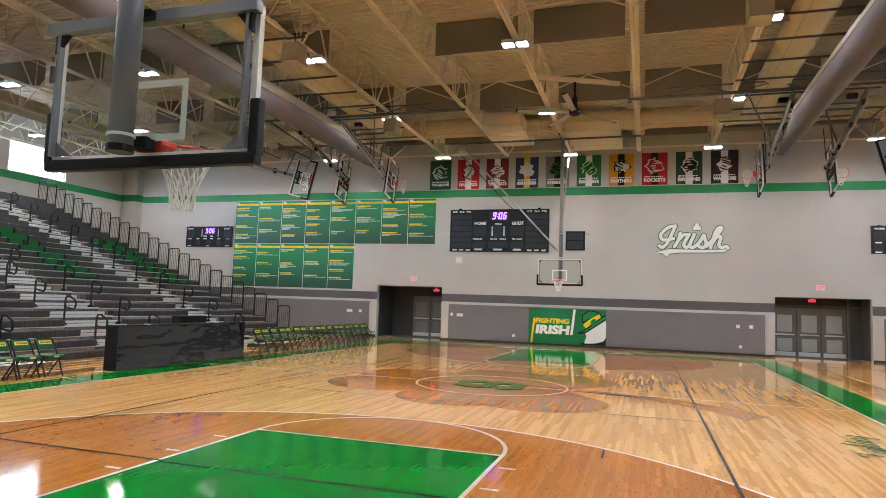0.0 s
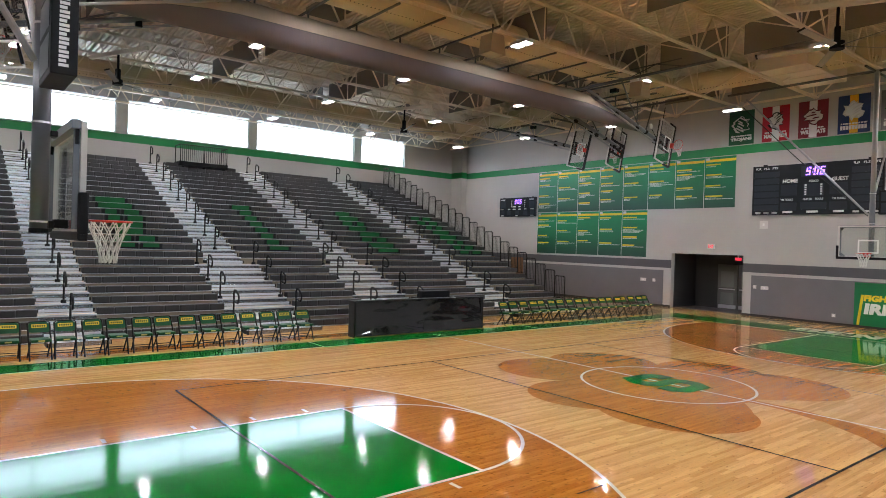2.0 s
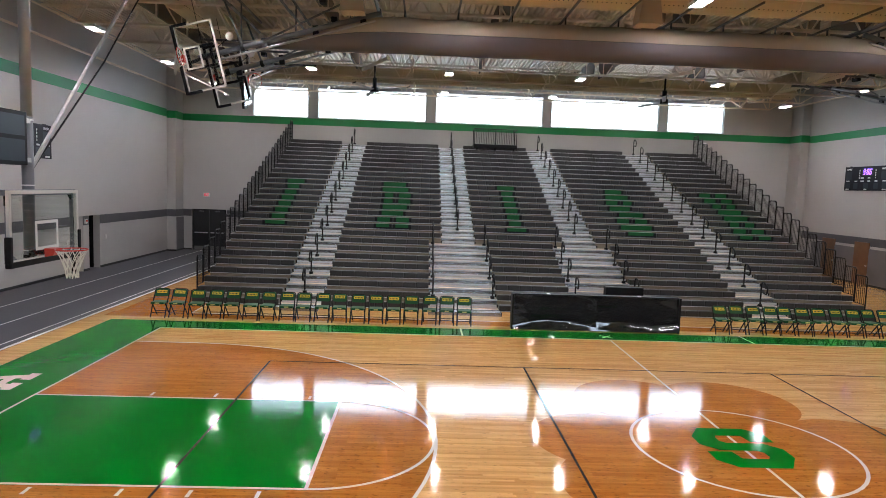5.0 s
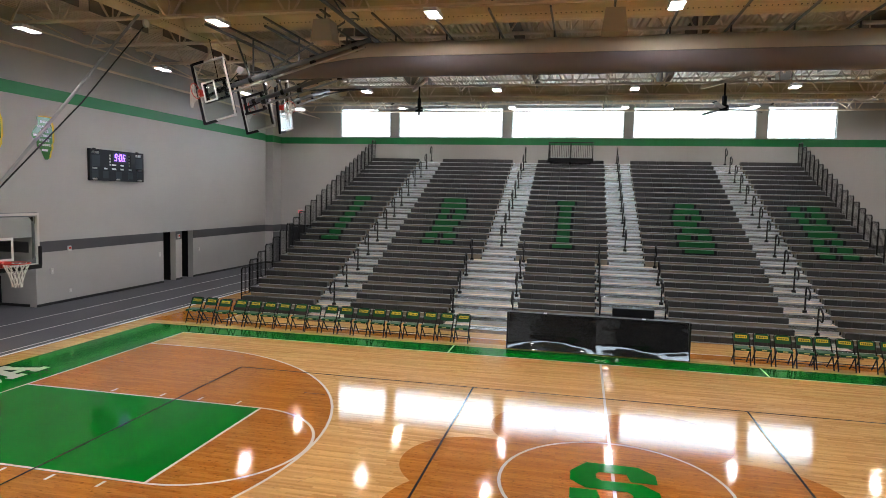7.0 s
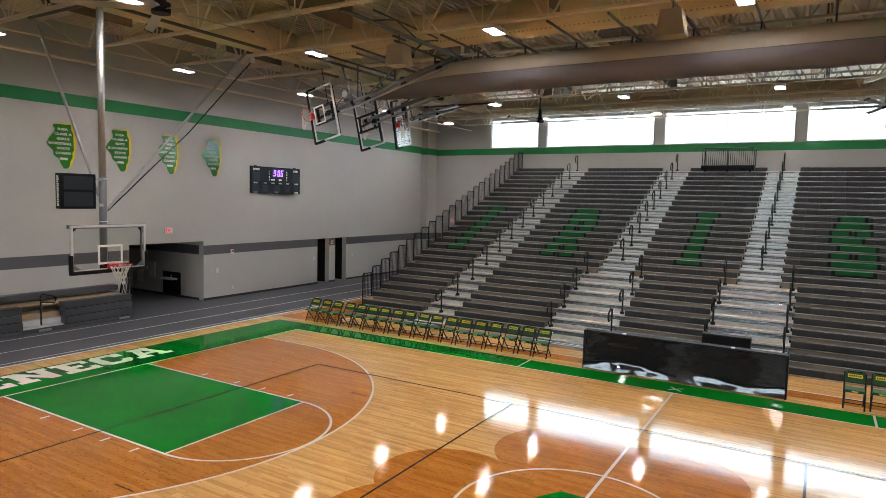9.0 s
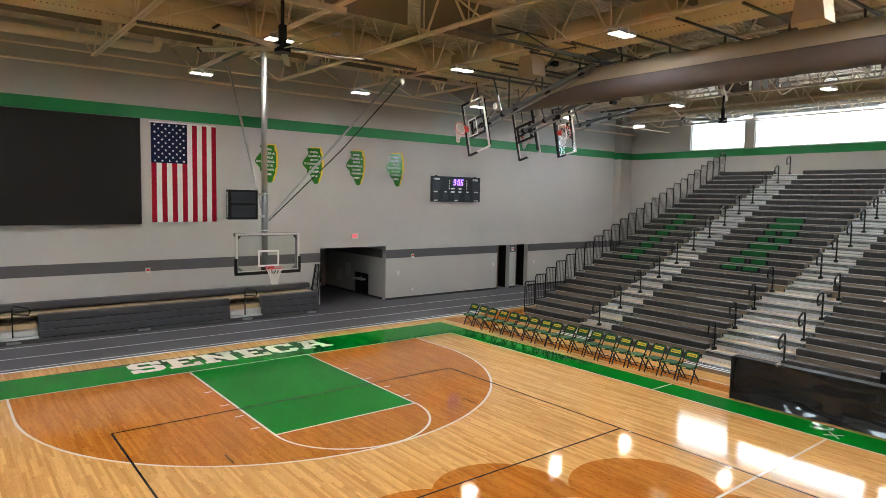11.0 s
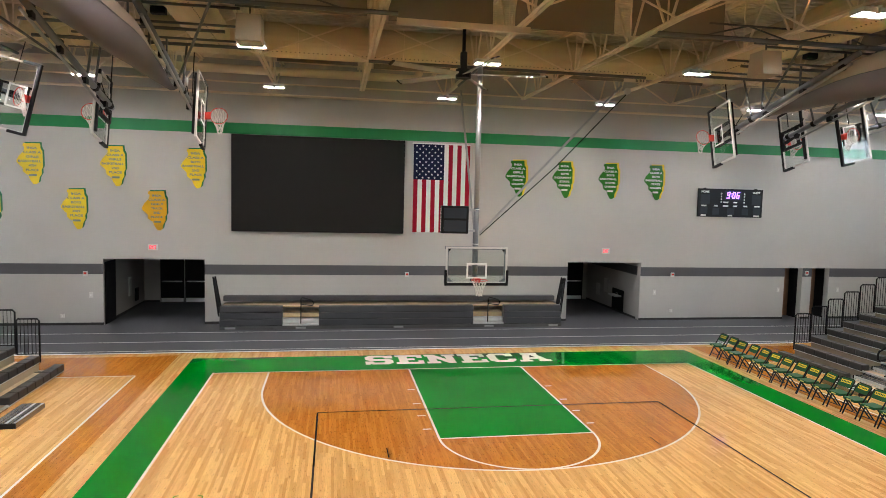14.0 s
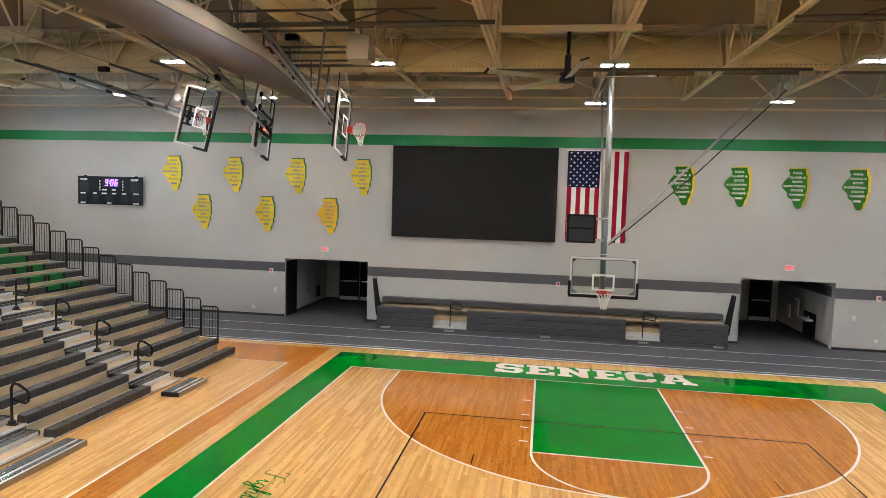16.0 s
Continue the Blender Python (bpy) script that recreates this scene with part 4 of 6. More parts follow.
# ---- folding chairs ----
SEAT_MARK = material("pale_yellow_print", (0.62, 0.55, 0.16), 0.5, vary=0.1)
def folding_chair():
    """Facing +x, standing at the origin."""
    t = thing("folding_chair", "dark green padded folding chair with a yellow lettered back", "chair", "chairs along the sideline")
    for y in (-0.215, 0.215):
        part("front_leg", Shape().tube([(0.20, y, 0), (0.02, y, 0.42), (-0.20, y, 0.78), (-0.21, y, 0.80)], 0.019, 6), BLACK, t)
        part("rear_leg", Shape().tube([(-0.24, y * 0.92, 0), (0.12, y * 0.92, 0.43)], 0.018, 6), BLACK, t)
    part("top_rail", Shape().tube([(-0.21, -0.215, 0.80), (-0.225, -0.17, 0.83), (-0.225, 0.17, 0.83), (-0.21, 0.215, 0.80)], 0.012, 6), BLACK, t)
    for x in (0.14, -0.17):
        part("crossbar", Shape().beam((x, -0.205, 0.14), (x, 0.205, 0.14), 0.016), BLACK, t)
    part("seat", Shape().soft(-0.17, 0.23, -0.20, 0.20, 0.41, 0.475, 0.022), CHAIR_GREEN, t)
    part("seat_mark", Shape().box(0.228, 0.234, -0.065, 0.065, 0.43, 0.46), SEAT_MARK, t, "yellow lettered mark")
    s = Shape()
    place = lambda u, v, d: (-0.115 - 0.62 * (v - 0.62) + d, u, v)
    s.prism([(-0.2, 0.61), (-0.14, 0.60), (0.14, 0.60), (0.2, 0.61), (0.205, 0.74), (0.195, 0.785), (0.165, 0.81), (0.10, 0.83), (-0.10, 0.83), (-0.165, 0.81), (-0.195, 0.785), (-0.205, 0.74)], place, 0.022)
    bk = part("backrest", s, CHAIR_GREEN, t)
    part("back_mark", Shape().prism([(-0.15, 0.70), (0.15, 0.70), (0.15, 0.775), (-0.15, 0.775)], lambda u, v, d: (-0.089 - 0.62 * (v - 0.62) + d, u, v), 0.004), YELLOW, bk, "yellow lettered band")
    for k in range(6):
        y = -0.11 + 0.044 * k
        part("letter_bar", Shape().prism([(y - 0.014, 0.718), (y + 0.014, 0.718), (y + 0.014, 0.757), (y - 0.014, 0.757)], lambda u, v, d: (-0.084 - 0.62 * (v - 0.62) + d, u, v), 0.002), CHAIR_GREEN, bk)
    return t


chair = folding_chair()
spots = [(-9.15, -13.42 + 0.546 * k) for k in range(18)] + [(-9.05, 3.9 + 0.53 * k) for k in range(18)]
random.seed(4)
for k, (x, y) in enumerate(spots):
    m = pose(x + random.uniform(-0.05, 0.05), y + random.uniform(-0.03, 0.03), 0, 0, 0, random.uniform(-5, 5))
    if k == 0:
        chair.matrix_world = m
    else:
        copy_thing(chair, m)

# ---- scorers' table under its cover ----
t = thing("scorers_table", "long courtside display table wrapped in glossy black vinyl", "table")
random.seed(7)
for a, b in ((-2.68, -0.12), (-0.12, 2.44)):
    s, nu, nv = Shape(), 72, 40
    grid = []
    for j in range(nv + 1):
        for i in range(nu + 1):
            u, v = i / nu, j / nv
            sag = 0.012 * math.sin(math.pi * u) * math.sin(math.pi * v)
            kick = max(0.0, 0.24 + 0.07 * math.cos(5.5 * u + a) + 0.06 * noise.noise(Vector((a + 3 * u, 0.3, 1.7))) - v)
            wr = noise.noise(Vector((a * 3 + 4 * u, 6 * v, 5.1))) * 0.0024 + noise.noise(Vector((a + 11 * u, 9 * v, 2.3))) * 0.0006
            grid.append((-8.68 - 0.13 * v + wr - sag + 0.118 * (kick - 0.03 * (1 - math.exp(-kick / 0.03))), a + (b - a) * u, 0.03 + 1.06 * v))
    s.add(grid, [(j * (nu + 1) + i, j * (nu + 1) + i + 1, (j + 1) * (nu + 1) + i + 1, (j + 1) * (nu + 1) + i) for j in range(nv) for i in range(nu)])
    part("front_cover", s, VINYL, t, smooth=True)
    part("body", Shape().soft(-9.05, -8.83, a, b, 0.03, 1.06, 0.02), BLACK, t)
part("edge_trim", Shape().soft(-9.05, -8.70, -2.72, -2.66, 0.0, 1.10, 0.015), BLACK, t)
part("edge_trim", Shape().soft(-9.05, -8.70, 2.42, 2.48, 0.0, 1.10, 0.015), BLACK, t)
part("top_trim", Shape().soft(-9.05, -8.77, -2.66, 2.42, 1.065, 1.10, 0.012), BLACK, t)
for y in (-1.6, 1.2):
    part("latch", Shape().soft(-8.9, -8.76, y - 0.05, y + 0.05, 1.10, 1.12, 0.006), ALU, t)
t = thing("loudspeaker", "black loudspeaker bar standing behind the covered table", "speaker")
part("body", Shape().soft(-9.75, -9.45, 0.35, 1.55, 0.95, 1.28, 0.02), BLACK, t)
for y in (0.5, 1.4):
    part("leg", Shape().box(-9.62, -9.58, y - 0.02, y + 0.02, 0, 0.95), BLACK, t)


# ---- baskets ----
def net(s, c, r, fall=(0, 0, -1), h=0.45, n=12):
    """Knotted cords of a net under a ring about z, hanging along fall; limp where the ring stands on edge."""
    fall = Vector(fall).normalized()
    limp = 1.0 + min(0.0, fall.z)
    axis = Vector((0, 0, -1))
    for k in range(n):
        for sgn in (1, -1):
            pts = []
            for f, q in ((0, 1.0), (0.25, 0.76), (0.5, 0.56), (0.75, 0.42), (1, 0.35 + 0.05 * math.sin(2.4 * k))):
                a = 2 * math.pi * (k + sgn * f * 2) / n
                q *= 1 - 0.25 * limp * f
                pts.append(Vector(c) + fall * h * f * (1 - 0.15 * limp) + axis * h * 0.4 * limp * f * (2 - f) + Vector((math.cos(a), math.sin(a), 0)) * r * q)
            s.tube(pts, 0.007, 4)
    return s


def goal(t, game=False, fall=(0, 0, -1)):
    """Backboard, rim and net under t, in its own axes: the board in x-z facing +y, the bottom edge's middle at the origin."""
    W, H = 0.915, 1.07
    part("glass_panel", Shape().box(-W + 0.05, W - 0.05, -0.012, 0.0, 0.05, H - 0.05), GLASS, t, "clear glass backboard")
    fr = Shape()
    for x0, x1, z0, z1 in ((-W, W, 0, 0.05), (-W, W, H - 0.05, H), (-W, -W + 0.05, 0.05, H - 0.05), (W - 0.05, W, 0.05, H - 0.05)):
        fr.box(x0, x1, -0.045, 0.006, z0, z1)
    part("frame", fr, PALE, t)
    tg = Shape()
    for x0, x1, z0, z1 in ((-0.305, 0.305, 0.15, 0.20), (-0.305, 0.305, 0.555, 0.605), (-0.305, -0.255, 0.20, 0.555), (0.255, 0.305, 0.20, 0.555)):
        tg.box(x0, x1, 0.002, 0.005, z0, z1)
    part("target_square", tg, WHITE, t)
    pd = Shape().soft(-W - 0.03, W + 0.03, -0.06, 0.03, -0.06, 0.03, 0.02)
    for x in (-W, W):
        pd.soft(x - 0.04, x + 0.04, -0.06, 0.03, 0.0, 0.40, 0.02)
    part("edge_padding", pd, BLACK, t)
    part("rim_bracket", Shape().soft(-0.10, 0.10, 0.006, 0.17, 0.12, 0.165, 0.01).box(-0.09, 0.09, 0.006, 0.014, 0.02, 0.13).prism([(0.014, 0.03), (0.13, 0.05), (0.16, 0.12), (0.014, 0.12)], lambda u, v, d: (-0.08 + d, u, v), 0.16), RED, t)
    rm = part("rim", Shape().tube([(0.229 * math.cos(radians(a)), 0.38 + 0.229 * math.sin(radians(a)), 0.15) for a in range(0, 360, 12)], 0.011, 6, closed=True), RED, t, smooth=True)
    part("net", net(Shape(), (0, 0.38, 0.145), 0.225, fall), NET, rm)
    if game:
        part("top_channel", Shape().box(-W - 0.02, W + 0.02, -0.13, -0.05, H - 0.075, H + 0.01), POLE, t, "grey steel channel behind the glass")
        for x in (-1, 1):
            part("corner_plate", Shape().prism([(x * (W - 0.04), 0.05), (x * (W - 0.24), 0.05), (x * (W - 0.04), 0.20)], lambda u, v, d: (u, -0.06 + d, v), 0.012), POLE, t)
            part("corner_bracket", Shape().prism([(x * (W - 0.03), H - 0.22), (x * (W - 0.03), H - 0.076), (x * (W - 0.16), H - 0.076)], lambda u, v, d: (u, -0.09 + d, v), 0.03), BLACK, t)
            part("side_channel", Shape().box(x * (W - 0.07) - 0.012, x * (W - 0.07) + 0.012, -0.10, -0.05, 0.05, H - 0.076), POLE, t)
        part("rim_mount", Shape().soft(-0.07, 0.07, -0.15, -0.013, 0.06, 0.15, 0.015), BLACK, t)
    else:
        bk = Shape()
        for x in (-0.28, 0.28):
            bk.box(x - 0.03, x + 0.03, -0.14, -0.046, 0.10, 0.95)
        for z in (0.2, 0.85):
            bk.box(-0.31, 0.31, -0.16, -0.10, z - 0.04, z + 0.04)
        bk.box(-W + 0.08, W - 0.08, -0.12, -0.06, H - 0.09, H - 0.02)
        part("mounting_frame", bk, BLACK, t)
    return t


def main_basket(side):
    """A ceiling-hung game basket at one end; side -1 south, 1 north."""
    t = thing("basketball_hoop", "glass basketball backboard on a grey pole hung from the roof", "hoop", "game baskets", pose(0.1 if side > 0 else 0.045, 11.5 if side > 0 else -11.44, 2.875, 0, 0, 0 if side < 0 else 180))
    goal(t, True)
    y = -0.27
    part("pole", Shape().tube([(0, y, 0.02), (0, y, 2.2)], 0.085, 20), POLE, t, smooth=True)
    part("pole", Shape().tube([(0, y, 2.2), (0, y, 6.25)], 0.08, 16), GALV, t, smooth=True)
    part("pole_foot", Shape().tube([(0, y, 0.0), (0, y, 0.05)], 0.09, 20), BLACK, t)
    for z in (0.12, 1.14, 2.15):
        part("collar", Shape().tube([(0, y, z - 0.01), (0, y, z + 0.01)], 0.094, 16), ALU, t)
    part("mast_clamp", Shape().soft(-0.06, 0.15, y + 0.07, -0.151, 0.05, 0.13, 0.01), BLACK, t)
    part("mast_clamp", Shape().soft(-0.10, 0.10, y + 0.07, -0.131, 1.0, 1.06, 0.01), BLACK, t)
    e = -side
    part("side_brace", Shape().tube([(-4.35, y, 5.95), (-0.12, y, 1.45)] if side < 0 else [(4.35, y, 5.95), (0.12, y, 1.45)], 0.035, 8), GALV, t)
    part("hoist_cable", Shape().tube([(-4.55, y + 0.02, 5.75), (-2.4, y + 0.03, 3.5), (-0.12, y, 1.4)] if side < 0 else [(4.55, y + 0.02, 5.75), (2.4, y + 0.03, 3.5), (0.12, y, 1.4)], 0.016, 6), BLACK, t)
    part("rear_brace", Shape().tube([(0.05, y - 2.6, 6.0), (0.05, y - 0.08, 1.75)], 0.035, 8), GALV, t)
    part("top_pipe", Shape().tube([(-5.1, y, 6.22), (3.2, y, 6.22)] if side < 0 else [(5.1, y, 6.22), (-3.2, y, 6.22)], 0.045, 8), DARKPIPE, t)
    part("cross_pipe", Shape().tube([(0.05, y - 3.0, 6.22), (0.05, y + 0.9, 6.22)], 0.04, 8), DARKPIPE, t)
    part("cable_reel", Shape().tube([(-4.5, y + 0.06, 5.78), (-4.5, y + 0.12, 5.78)] if side < 0 else [(4.5, y + 0.06, 5.78), (4.5, y + 0.12, 5.78)], 0.10, 14), PALE, t)
    c = thing("shot_clock", "black two-sided shot clock fixed to the basket pole", "clock", "shot clocks", pose(0.70, 11.78 if side > 0 else -11.66, 4.72, 0, 0, 0 if side < 0 else 180))
    part("case", Shape().soft(-0.40, 0.40, -0.11, 0.11, -0.40, 0.40, 0.015), BLACK, c)
    for a in (-1, 1):
        for z0, z1 in ((-0.34, -0.02), (0.04, 0.34)):
            part("display", Shape().box(-0.33, 0.33, 0.112 if a > 0 else -0.116, 0.116 if a > 0 else -0.112, z0, z1), BOARD_SLOT, c)
    sb = Shape()
    for k in range(17):
        z = -0.33 + 0.04 * k
        sb.box(0.401, 0.404, -0.045, 0.035 - 0.02 * (k % 3 == 1), z, z + 0.028)
        sb.box(-0.404, -0.401, -0.045, 0.035 - 0.02 * (k % 3 == 1), z, z + 0.028)
    tagged(part("maker_marking", sb, WHITE, c, "white unreadable lettering"), kind="stuff")
    part("arm", Shape().box(-0.62, -0.40, -0.03, 0.03, -0.35, -0.28).box(-0.62, -0.40, -0.03, 0.03, 0.25, 0.32), GALV, c)


def side_basket(c, facing, out, truss=None):
    """A practice basket swung up sideways under the roof: its middle c, the way it faces and the way to its pivot."""
    t = thing("basketball_hoop", "practice basketball backboard folded up sideways under the roof", "hoop", "folded practice baskets")
    c, facing, out, up = Vector(c), Vector(facing), Vector(out), Vector((0, 0, 1))
    zl = out * math.cos(radians(14)) + up * math.sin(radians(14))
    xl = facing.cross(zl)
    turn = Matrix((xl, facing, zl)).transposed().to_4x4()
    turn = Matrix.Translation(c) @ turn @ Matrix.Translation((0, 0, -0.53))
    t.matrix_world = turn
    inv = turn.inverted()
    goal(t, fall=inv.to_3x3() @ Vector((0, 0, -1)))
    b = c - facing * 0.24
    loc = lambda o, h, f=0.0: tuple(inv @ (b + out * o + up * h + facing * f))
    part("mast", Shape().tube([loc(-0.1, 0.0), loc(4.9, 1.42)], 0.075, 12), POLE, t, smooth=True)
    part("mast_clamp", Shape().tube([loc(0.0, 0.03), loc(0.12, 0.065)], 0.09, 12), BLACK, t)
    part("mast_clamp", Shape().tube([loc(1.05, 0.32), loc(1.15, 0.35)], 0.09, 12), BLACK, t)
    part("stay_pipe", Shape().tube([loc(0.35, -0.07, 0.05), loc(4.75, 1.20, 0.05)], 0.036, 8), GALV, t)
    for o in (0.4, 1.7, 3.1, 4.4):
        part("hinge_plate", Shape().beam(loc(o, 0.287 * o + 0.12), loc(o + 0.02, 0.287 * o - 0.17), 0.10, 0.16), BLACK, t)
    part("pulley", Shape().tube([loc(0.75, 0.62, -0.02), loc(0.75, 0.62, 0.04)], 0.11, 14), PALE, t)
    part("hoist_cable", Shape().tube([loc(0.75, 0.62), loc(0.2, 0.1)], 0.012, 5), BLACK, t)
    part("gusset", Shape().beam(loc(-0.25, -0.15, 0.12), loc(0.3, 0.1, 0.12), 0.12, 0.05), BLACK, t)
    top = 9.12 - b.z
    part("brace", Shape().tube([loc(0.6, top), loc(1.1, 0.35)], 0.03, 6), DARKPIPE, t)
    for k in (-1.3, 1.3):
        part("brace", Shape().tube([loc(4.6, top, k), loc(1.6, 0.5)], 0.03, 6), DARKPIPE, t)
    part("hanger_pipe", Shape().tube([loc(4.8, top, -1.8), loc(4.8, top, 1.8)], 0.045, 8), DARKPIPE, t)
    part("hanger_pipe", Shape().tube([loc(0.6, top, -1.6), loc(0.6, top, 1.6)], 0.045, 8), DARKPIPE, t)
    part("hanger_pipe", Shape().tube([loc(2.2, top, -1.2), loc(2.2, top, 1.2)], 0.04, 8), DARKPIPE, t)
    if truss:
        a, z = truss
        s = Shape().tube([inv @ Vector((a, c.y + out.y * 4.8, 9.1)), inv @ Vector((z, c.y + out.y * 4.8, 9.1))], 0.05, 8)
        p = [a + (z - a) * f for f in (0.16, 0.34, 0.52, 0.70, 0.84)]
        s.tube([inv @ Vector((p[0] + 0.2 * (z > a) - 0.2 * (z < a), c.y + out.y * 4.8, 9.4)), inv @ Vector((p[4], c.y + out.y * 4.8, 9.4))], 0.025, 6)
        for k in range(4):
            s.tube([inv @ Vector((p[k], c.y + out.y * 4.8, 9.1 + 0.3 * (k % 2))), inv @ Vector((p[k + 1], c.y + out.y * 4.8, 9.4 - 0.3 * (k % 2)))], 0.02, 6)
        part("hanger_truss", s, DARKPIPE, t)
    part("winch", Shape().soft(-0.16, 0.16, -0.09, 0.09, -0.12, 0.04, 0.02), BLACK, t).matrix_local = inv @ Matrix.Translation(b + out * 3.3 + up * (top + 0.14))
    part("strap", Shape().beam(loc(-0.3, top), loc(0.0, 0.35), 0.03, 0.01), BLACK, t)


for s in (-1, 1):
    main_basket(s)
    for e in (-1, 1):
        side_basket((e * 7.70, s * 11.75, 7.54), (-e, 0, 0), (0, -s, 0), (e * 2.9, e * 9.35))
        side_basket((e * 10.22, s * 11.72, 7.5), (e, 0, 0), (0, -s, 0))
        side_basket((e * 12.4, s * 11.75, 7.72), (0, -s, 0), (e, 0, 0))

# ---- rolled divider curtains ----
for e in (-1, 1):
    x, r, z = e * 8.35, 0.44 - 0.05 * (e > 0), 8.46 - 0.06 * (e > 0)
    t = thing("divider_curtain", "rolled-up grey and cream divider curtain hung under the roof", "curtain", "divider curtains")

    def section(y, a):
        """A point of the bundle: full in the middle, gathered to a low point at both ends."""
        g = max(0.14, min(1.0, (11.35 - abs(y)) / 4.2))
        sag = 0.022 * noise.noise(Vector((y * 0.9, e, 2.0 * math.sin(a)))) + 0.012 * noise.noise(Vector((y * 3.1, 4 * e, 3.0 * math.cos(a))))
        ry = r * 1.13 * g + sag
        droop = 0.012 * math.cos(2 * math.pi * (y + 10.8) / 1.53) * max(0.0, math.sin(a))
        return (x + (r * g ** 0.6 + sag) * math.cos(a), y, z - r * 1.13 + r * 1.13 * g + ry * math.sin(a) + droop * g)

    ys = [-11.3 + 22.6 * i / 90 for i in range(91)]
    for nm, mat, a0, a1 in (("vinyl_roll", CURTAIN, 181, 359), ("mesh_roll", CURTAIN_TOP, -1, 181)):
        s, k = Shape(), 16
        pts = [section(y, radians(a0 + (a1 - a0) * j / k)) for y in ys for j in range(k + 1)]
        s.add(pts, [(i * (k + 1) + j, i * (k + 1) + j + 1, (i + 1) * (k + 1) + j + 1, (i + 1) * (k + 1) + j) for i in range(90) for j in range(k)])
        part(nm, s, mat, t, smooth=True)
    for a in (-1, 181):
        part("seam", Shape().tube([section(y, radians(a)) for y in ys[::3]], 0.014, 6), DARKPIPE, t)
    for y in (ys[0], ys[-1]):
        part("end_cap", Shape().add([section(y, radians(15 * q)) for q in range(24)], [tuple(range(24))]), CURTAIN, t)
    for k in range(15):
        y = -10.8 + 1.53 * k
        part("strap", Shape().box(x - 0.02, x + 0.02, y - 0.02, y + 0.02, section(y, radians(90))[2] - 0.02, 9.16), DARKPIPE, t)
        part("hanger_bar", Shape().box(x - 2.2, x + 2.2, y - 0.025, y + 0.025, 9.16, 9.21), DARKPIPE, t)

# ---- ducts ----
def duct(axis, c, lo, hi, z, r):
    t = thing("air_duct", "large round cream fabric air duct with a row of holes", "duct", "air ducts")
    P = (lambda u, v, w: (u, c + v, w)) if axis == "x" else (lambda u, v, w: (c + v, u, w))
    s = Shape().tube([P(lo, 0, z), P(hi, 0, z)], r, 24)
    part("sleeve", s, DUCT, t, smooth=False)
    h = Shape()
    u = lo + 0.2
    while u < hi - 0.2:
        for sg in (-1, 1):
            a = radians(-52)
            p = Vector(P(u, sg * r * math.cos(a) * 1.003, z + r * math.sin(a) * 1.003))
            q = Vector(P(u, sg * (r + 0.006) * math.cos(a), z + (r + 0.006) * math.sin(a)))
            h.beam(p, q, 0.03)
        u += 0.13
    tagged(part("outlet_perforation", h, DARK, t), kind="stuff")
    k = lo + 1.5
    while k < hi:
        part("hoop_band", Shape().tube([P(k, r * 1.01 * math.cos(radians(a)), z + r * 1.01 * math.sin(radians(a))) for a in range(0, 360, 15)], 0.008, 4, closed=True), STEEL, t)
        k += 3.08


for e in (-1, 1):
    duct("y", e * 7.55, -12.4, 11.2, 9.72, 0.5)
    duct("y", e * 22.1, -15.5, 13.0, 9.72, 0.42)
duct("x", -13.3, -24, 24, 9.88, 0.5)
duct("x", 12.0, -24, 24, 9.88, 0.42)

for x0, x1, y0, y1 in ((-3.2, -1.45, 10.2, 13.6), (0.25, 2.45, 11.6, 14.9)):
    t = thing("duct_plenum", "flat cream sheet-metal duct box under the roof", "duct", "duct boxes")
    part("box", Shape().soft(x0, x1, y0, y1, 9.36, 9.95, 0.02), STEEL, t)
    for k in range(1, 4):
        y = y0 + (y1 - y0) * k / 4
        part("seam", Shape().box(x0 - 0.006, x1 + 0.006, y - 0.02, y + 0.02, 9.345, 9.36), DECKM, t)
    part("hanger", Shape().box(x0 + 0.05, x0 + 0.08, (y0 + y1) / 2, (y0 + y1) / 2 + 0.03, 9.95, 10.5).box(x1 - 0.08, x1 - 0.05, (y0 + y1) / 2, (y0 + y1) / 2 + 0.03, 9.95, 10.5), GALV, t)

# ---- acoustic baffles between the joists ----
bm_ = Shape().soft(-1.28, 1.28, -0.025, 0.025, 0.0, 1.03, 0.01).mesh("panel", BAFFLE)
hook_ = Shape().box(-0.012, 0.012, -0.004, 0.004, 1.0, 1.2).mesh("hanger", GALV)
for i in range(len(JOISTS) - 1):
    xm = (JOISTS[i] + JOISTS[i + 1]) / 2
    for j, y in enumerate((-14.8, -9.0, -3.1, 2.75, 8.3, 13.6)):
        if (i * 5 + j * 3) % 11 == 0:
            continue
        o = new("acoustic_baffle", bm_)
        o.location = (xm, y + 0.1 * ((i * 7 + j * 3) % 3 - 1), 9.525 + RISE_OUT * (abs(xm) - 1.28))
        tagged(o, "grey-brown acoustic baffle hung between roof joists", "baffle", "acoustic baffles")
        for e in (-0.9, 0.9):
            part("hanger", hook_, GALV, o).location.x = e

